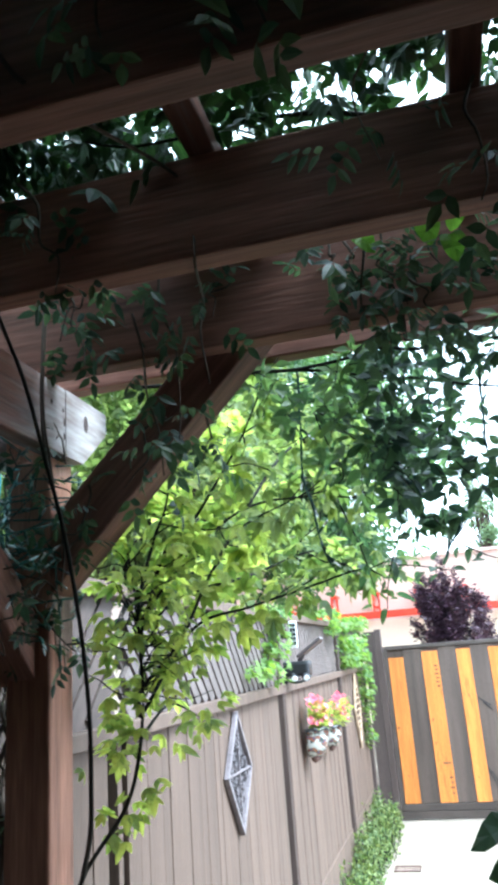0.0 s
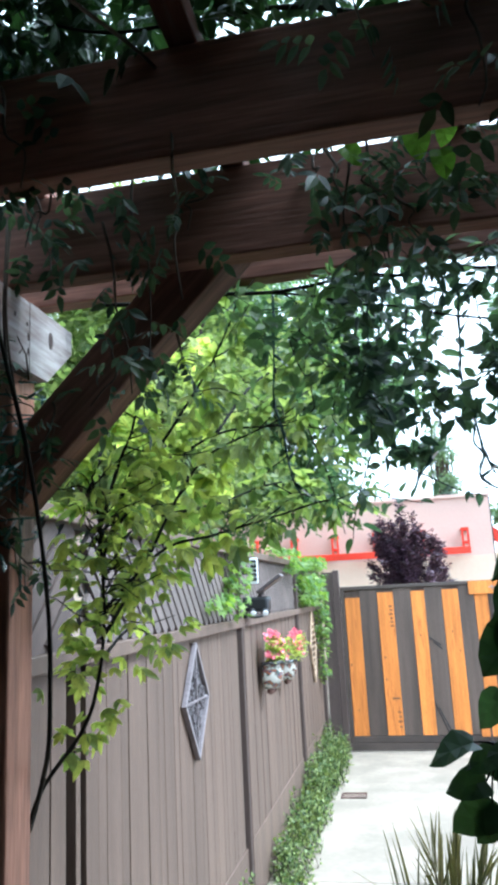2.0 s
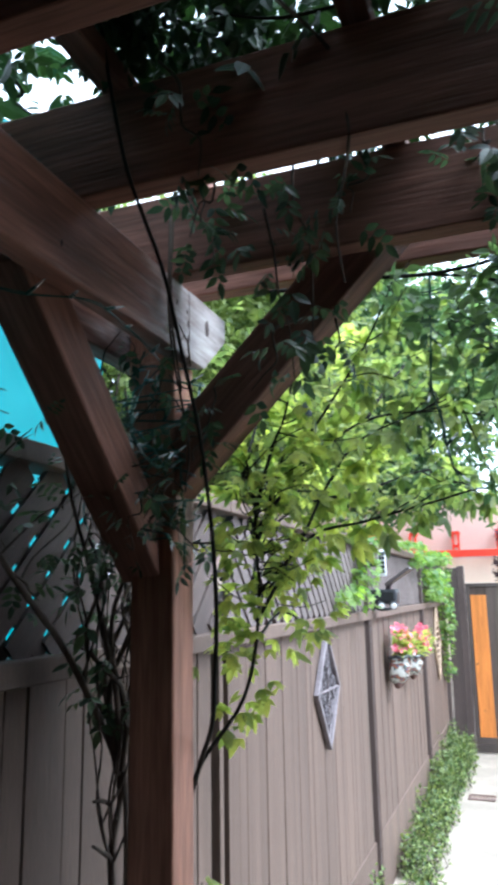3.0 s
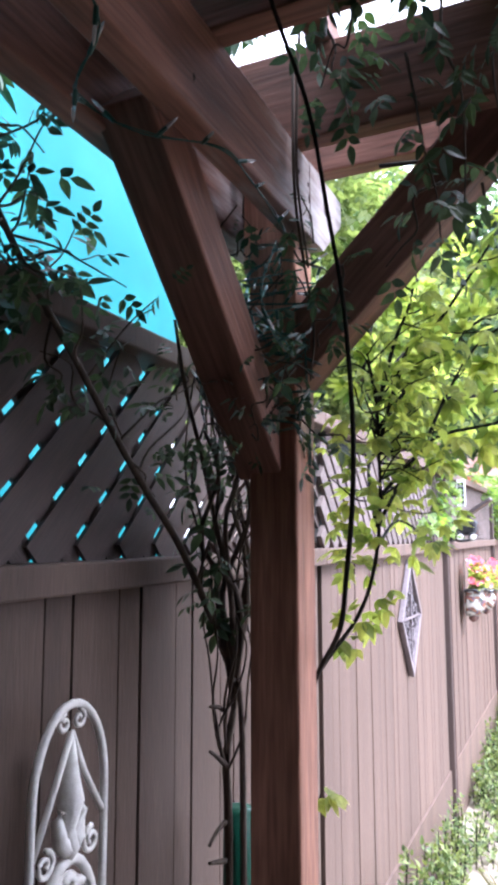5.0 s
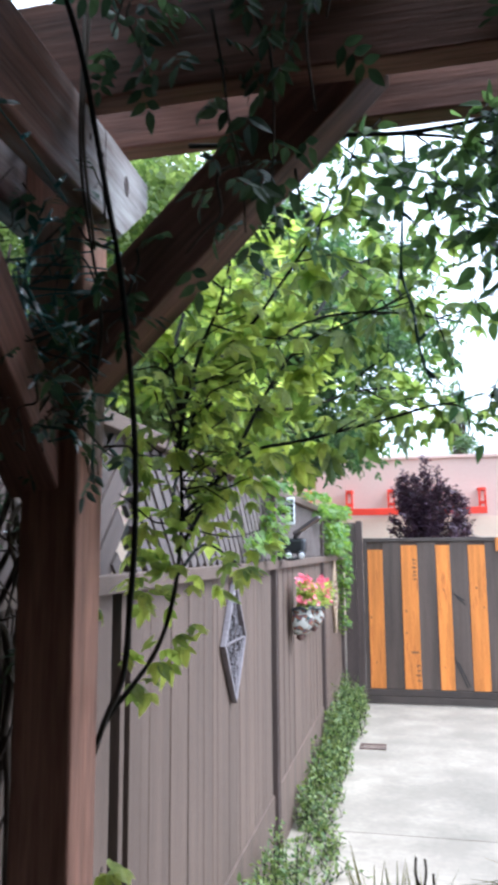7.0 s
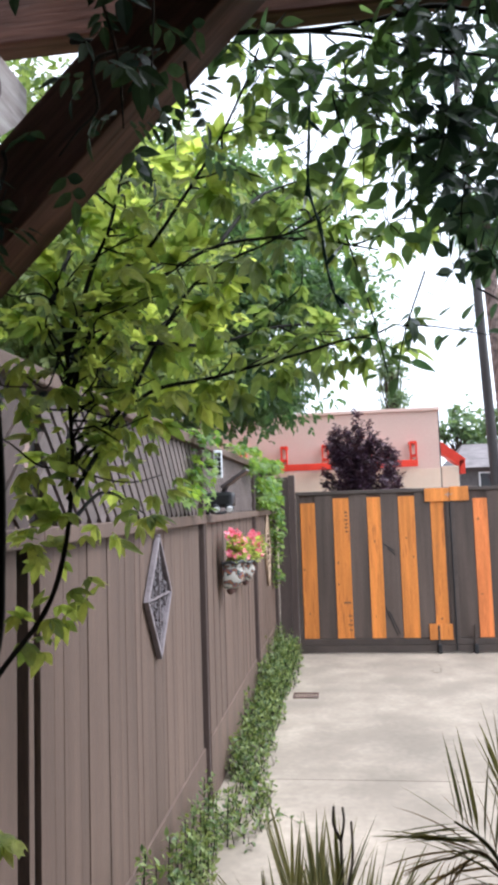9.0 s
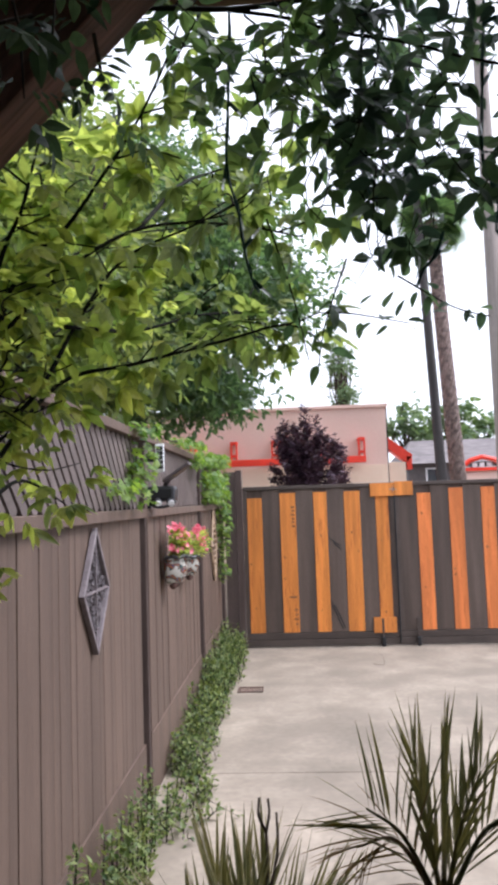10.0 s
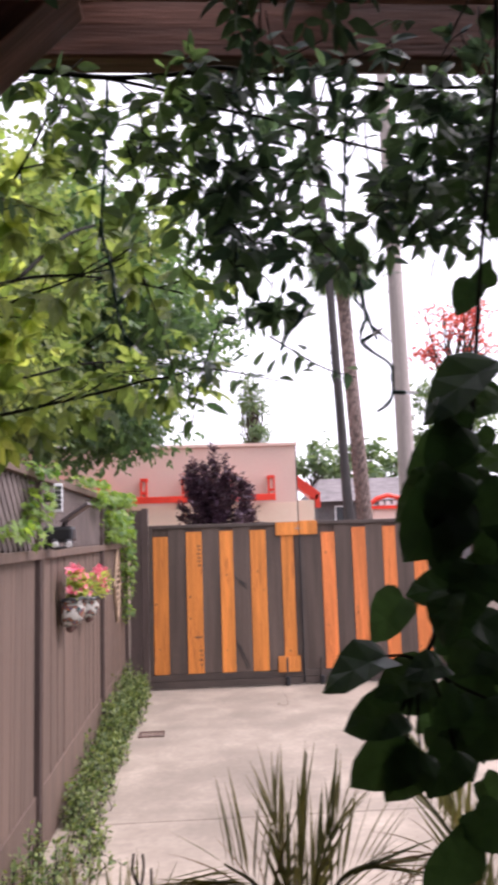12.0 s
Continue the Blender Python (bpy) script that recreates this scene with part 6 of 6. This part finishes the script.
for x, y in ((0.005, -0.055), (0.065, -0.045)):
    bm = bmesh.new()
    lathe(bm, [(0.011, -0.03), (0.018, 0.0), (0.0195, 0.018)], 14, m=pose(x, y, 0.03, 115, 0, 18))
    hd = part("lamp_head", bm, M_BLACK, lamp, smooth=True)
    bm = bmesh.new()
    lathe(bm, [(0.016, 0.0185), (0.012, 0.021)], 14, m=pose(x, y, 0.03, 115, 0, 18))
    part("lens", bm, M_WHITE, hd, "pale lamp lens")
bm = bmesh.new()
tube(bm, smooth_path([(-0.03, -0.03, 0.02), (0.0, -0.06, 0.006), (0.05, -0.06, 0.008), (0.085, -0.03, 0.03)]), 0.007, 0.007, 6)
part("bracket", bm, M_BLACK, lamp)

lamp.scale = (1.2, 1.2, 1.2)

plate = thing("sensor_plate", "white plastic plate with dark square cells on the lattice", "wall fixture", (0.134, 4.57, 1.905))
bm = bmesh.new()
box(bm, -0.024, -0.006, -0.078, 0.024, 0.006, 0.08, bevel=0.003)
part("plate", bm, M_WHITE, plate)
bm = bmesh.new()
box(bm, -0.115, 0.007, -0.02, 0.0, 0.02, 0.02)
part("bracket", bm, M_BLACK, plate)
for i in range(2):
    for j in range(5):
        bm = bmesh.new()
        box(bm, -0.0175 + i * 0.0185, -0.009, -0.062 + j * 0.0265, -0.001 + i * 0.0185, -0.0065, -0.0405 + j * 0.0265)
        part("cell", bm, M_BLACK, plate)

# ---- white iron trellis leaning by the fence ----
tr = thing("iron_trellis", "cream painted scrolled iron garden trellis by the fence", "trellis", (0.09, 1.025, 0.03))
R = pose(0, 0, 0, 0, 0, 90)


def tr_tube(name, pts, r, label=""):
    bm = bmesh.new()
    tube(bm, [R @ Vector((x, 0, z)) for x, z in pts], r, r, 8)
    return part(name, bm, M_WHITE_METAL, tr, label, smooth=True)


arch = [(-0.083, -0.05), (-0.083, 0.6), (-0.083, 1.24)] + [(-0.083 * math.cos(a), 1.26 + 0.13 * math.sin(a)) for a in [math.pi * k / 16 for k in range(17)]] + [(0.083, 1.24), (0.083, 0.6), (0.083, -0.05)]
tr_tube("outer_arch", arch, 0.0065)
tr_tube("brace_wire", [(-0.078, 1.20), (-0.03, 1.29), (0.0, 1.35)], 0.005)
tr_tube("brace_wire", [(0.078, 1.22), (0.03, 1.29), (0.0, 1.35)], 0.005)
oval = [(0.066 * math.cos(a), 1.05 + 0.125 * math.sin(a)) for a in [2 * math.pi * k / 28 for k in range(29)]]
tr_tube("medallion_ring", oval, 0.008)
bm = bmesh.new()
vs = [bm.verts.new((-0.004, 0.052 * math.cos(a), 1.05 + 0.11 * math.sin(a))) for a in [2 * math.pi * k / 24 for k in range(24)]]
bm.faces.new(vs)
r_ = bmesh.ops.extrude_face_region(bm, geom=bm.faces[:])
for v in [g for g in r_["geom"] if isinstance(g, bmesh.types.BMVert)]:
    v.co.x += 0.003
part("medallion_plate", bm, M_WHITE_METAL, tr)
bm = bmesh.new()
for z0 in (0.97, 1.02, 1.07, 1.12):
    for x0 in (-0.03, 0.03) if z0 < 1.1 else (-0.018, 0.018):
        scroll(bm, (x0, z0), 0.021, 1.5, R, 0.0075, start=z0 * 40, sgn=1 if x0 > 0 else -1)
for z0 in (0.95, 1.0, 1.05, 1.1, 1.14):
    scroll(bm, (0.0, z0), 0.017, 1.2, R, 0.0075, start=z0 * 31)
part("medallion_scrolls", bm, M_WHITE_METAL, tr, smooth=True)
bm = bmesh.new()
lathe(bm, [(0.004, 1.17), (0.016, 1.19), (0.009, 1.215), (0.021, 1.255), (0.014, 1.285), (0.010, 1.31), (0.004, 1.345)], 10)
for s in (1, -1):
    tube(bm, [R @ Vector(p) for p in ((s * 0.004, 0, 1.19), (s * 0.020, 0, 1.205), (s * 0.027, 0, 1.235), (s * 0.018, 0, 1.245))], 0.014, 0.007, 6)
part("finial", bm, M_WHITE_METAL, tr, "cream fleur-de-lis finial", smooth=True)
for s in (1, -1):
    bm = bmesh.new()
    scroll(bm, (s * 0.052, 1.185), 0.020, 1.4, R, 0.0045, start=1.5, sgn=s)
    part("side_scroll", bm, M_WHITE_METAL, tr, smooth=True)
    bm = bmesh.new()
    scroll(bm, (s * 0.017, 1.365), 0.014, 1.2, R, 0.004, start=1.5, sgn=-s)
    part("top_scroll", bm, M_WHITE_METAL, tr, smooth=True)
tr_tube("cross_wire", [(-0.083, 0.5), (0.083, 0.5)], 0.005)
tr_tube("cross_wire", [(-0.083, 0.88), (0.083, 0.88)], 0.005)

tubeg = thing("tree_guard", "green plastic guard round the vine stem", "tree guard", (0.135, 1.50, 0))
bm = bmesh.new()
lathe(bm, [(0.030, 0.86), (0.031, 1.0), (0.030, 1.13)], 14)
part("sleeve", bm, M_TUBE, tubeg, smooth=True)
bm = bmesh.new()
tube(bm, [Vector((0.035, 0, 0)), Vector((0.035, 0, 1.2))], 0.005, 0.005, 6)
part("stake", bm, M_TUBE, tubeg)

# ---- fairy lights round the pergola corner ----
M_BULB, _, _, bp_ = nodes_of("clear_bulb")
bp_.inputs["Base Color"].default_value = (0.9, 0.92, 0.92, 1)
bp_.inputs["Roughness"].default_value = 0.08
bp_.inputs["Transmission Weight"].default_value = 0.7
bp_.inputs["IOR"].default_value = 1.45
rng = random.Random(61)
bm = bmesh.new()
lathe(bm, [(0.0035, 0.0), (0.0042, 0.006), (0.004, 0.024)], 8)
SOCK = mesh_of("socket", bm, M_SOCKET)
bm = bmesh.new()
lathe(bm, [(0.0028, 0.024), (0.0034, 0.030), (0.003, 0.042), (0.0008, 0.050)], 8)
BULB = mesh_of("bulb", bm, M_BULB, True)


def light_string(pts, n, label, big=1.0, wire=1.0):
    g = thing("string_lights", label, "string lights")
    p = smooth_path(pts, 5)
    bm = bmesh.new()
    tube(bm, p, 0.0016 * big * wire, 0.0016 * big * wire, 5)
    tube(bm, [q + Vector((0.003 * math.sin(i), 0.003 * math.cos(i), 0.002)) for i, q in enumerate(p)], 0.0014 * big, 0.0014 * big, 5)
    part("wire", bm, M_SOCKET, g)
    for k in range(n):
        q = p[int((k + 0.5) / n * (len(p) - 1))]
        d = Vector((rng.uniform(-0.4, 1), rng.uniform(-1, 0.6), rng.uniform(-1, 0.8)))
        m = Matrix.Translation(q) @ d.to_track_quat("Z", "X").to_matrix().to_4x4() @ Matrix.Scale(big, 4)
        s = piece("socket", SOCK, g, m)
        piece("bulb", BULB, s, Matrix.Identity(4))
    return g


wrap = []
for k in range(34):
    a = k * 1.47
    z = 1.84 + 0.011 * k
    wrap.append((0.286 + 0.075 * math.cos(a) + 0.01 * rng.random(), 1.37 + 0.075 * math.sin(a), z + rng.uniform(-0.02, 0.02)))
light_string(wrap, 46, "clear fairy lights on green wire wound round the post", 0.8)
wrap = [(0.286 + 0.085 * math.cos(k * 2.1) + rng.uniform(-0.02, 0.02), 1.36 + 0.08 * math.sin(k * 2.1), 1.98 + 0.014 * k + rng.uniform(-0.05, 0.05)) for k in range(16)]
light_string(wrap, 26, "tangled clear fairy lights bunched under the pergola header", 0.8)
wrap = [(0.275 + 0.10 * math.sin(k * 1.7) + rng.uniform(-0.02, 0.02), 1.265 + 0.05 * math.cos(k * 2.3), 1.80 + 0.018 * k + rng.uniform(-0.05, 0.05)) for k in range(20)]
light_string(wrap, 34, "loose clear fairy lights tangled before the post", 0.75)
wrap = [(0.361, 1.2, 2.16), (0.363, 1.05, 2.187), (0.359, 0.95, 2.184), (0.30, 0.86, 2.17), (0.255, 0.80, 2.19), (0.30, 0.73, 2.17), (0.361, 0.68, 2.2), (0.361, 0.5, 2.25)]
light_string(wrap, 11, "clear fairy lights strung along the pergola header", 0.75)
wrap = [(0.361, 1.16, 2.13), (0.361, 1.10, 2.03), (0.361, 1.12, 1.99), (0.361, 1.2, 1.96), (0.361, 1.28, 2.0), (0.362, 1.30, 1.9), (0.362, 1.31, 1.78)]
light_string(wrap, 12, "clear fairy lights hanging on the brace", 0.75)
for x, y, zb in ((0.823, 1.52, 1.99), (1.02, 1.5, 2.1), (1.2, 1.52, 2.0)):
    light_string([(x, y - 0.01, 2.38), (x - 0.005, y, 2.27), (x - 0.012, y + 0.005, 2.15), (x + 0.004, y, 2.07), (x + 0.015, y, zb), (x + 0.03, y, zb - 0.04)], 6, "unlit fairy lights dangling from the beam", 0.8, 1.7)
for pts, n in (([(1.204, 1.5, 2.10), (1.204, 1.5, 2.068), (1.195, 1.5, 2.021), (1.21, 1.5, 1.993), (1.20, 1.5, 1.951), (1.24, 1.5, 1.919), (1.245, 1.5, 1.895), (1.24, 1.5, 1.861), (1.219, 1.5, 1.845)], 3), ([(1.12, 1.5, 2.02), (1.11, 1.5, 1.99), (1.09, 1.5, 1.965), (1.078, 1.5, 1.94)], 1)):
    light_string(pts, n, "unlit fairy lights trailing out of the vine", 0.8, 1.8)
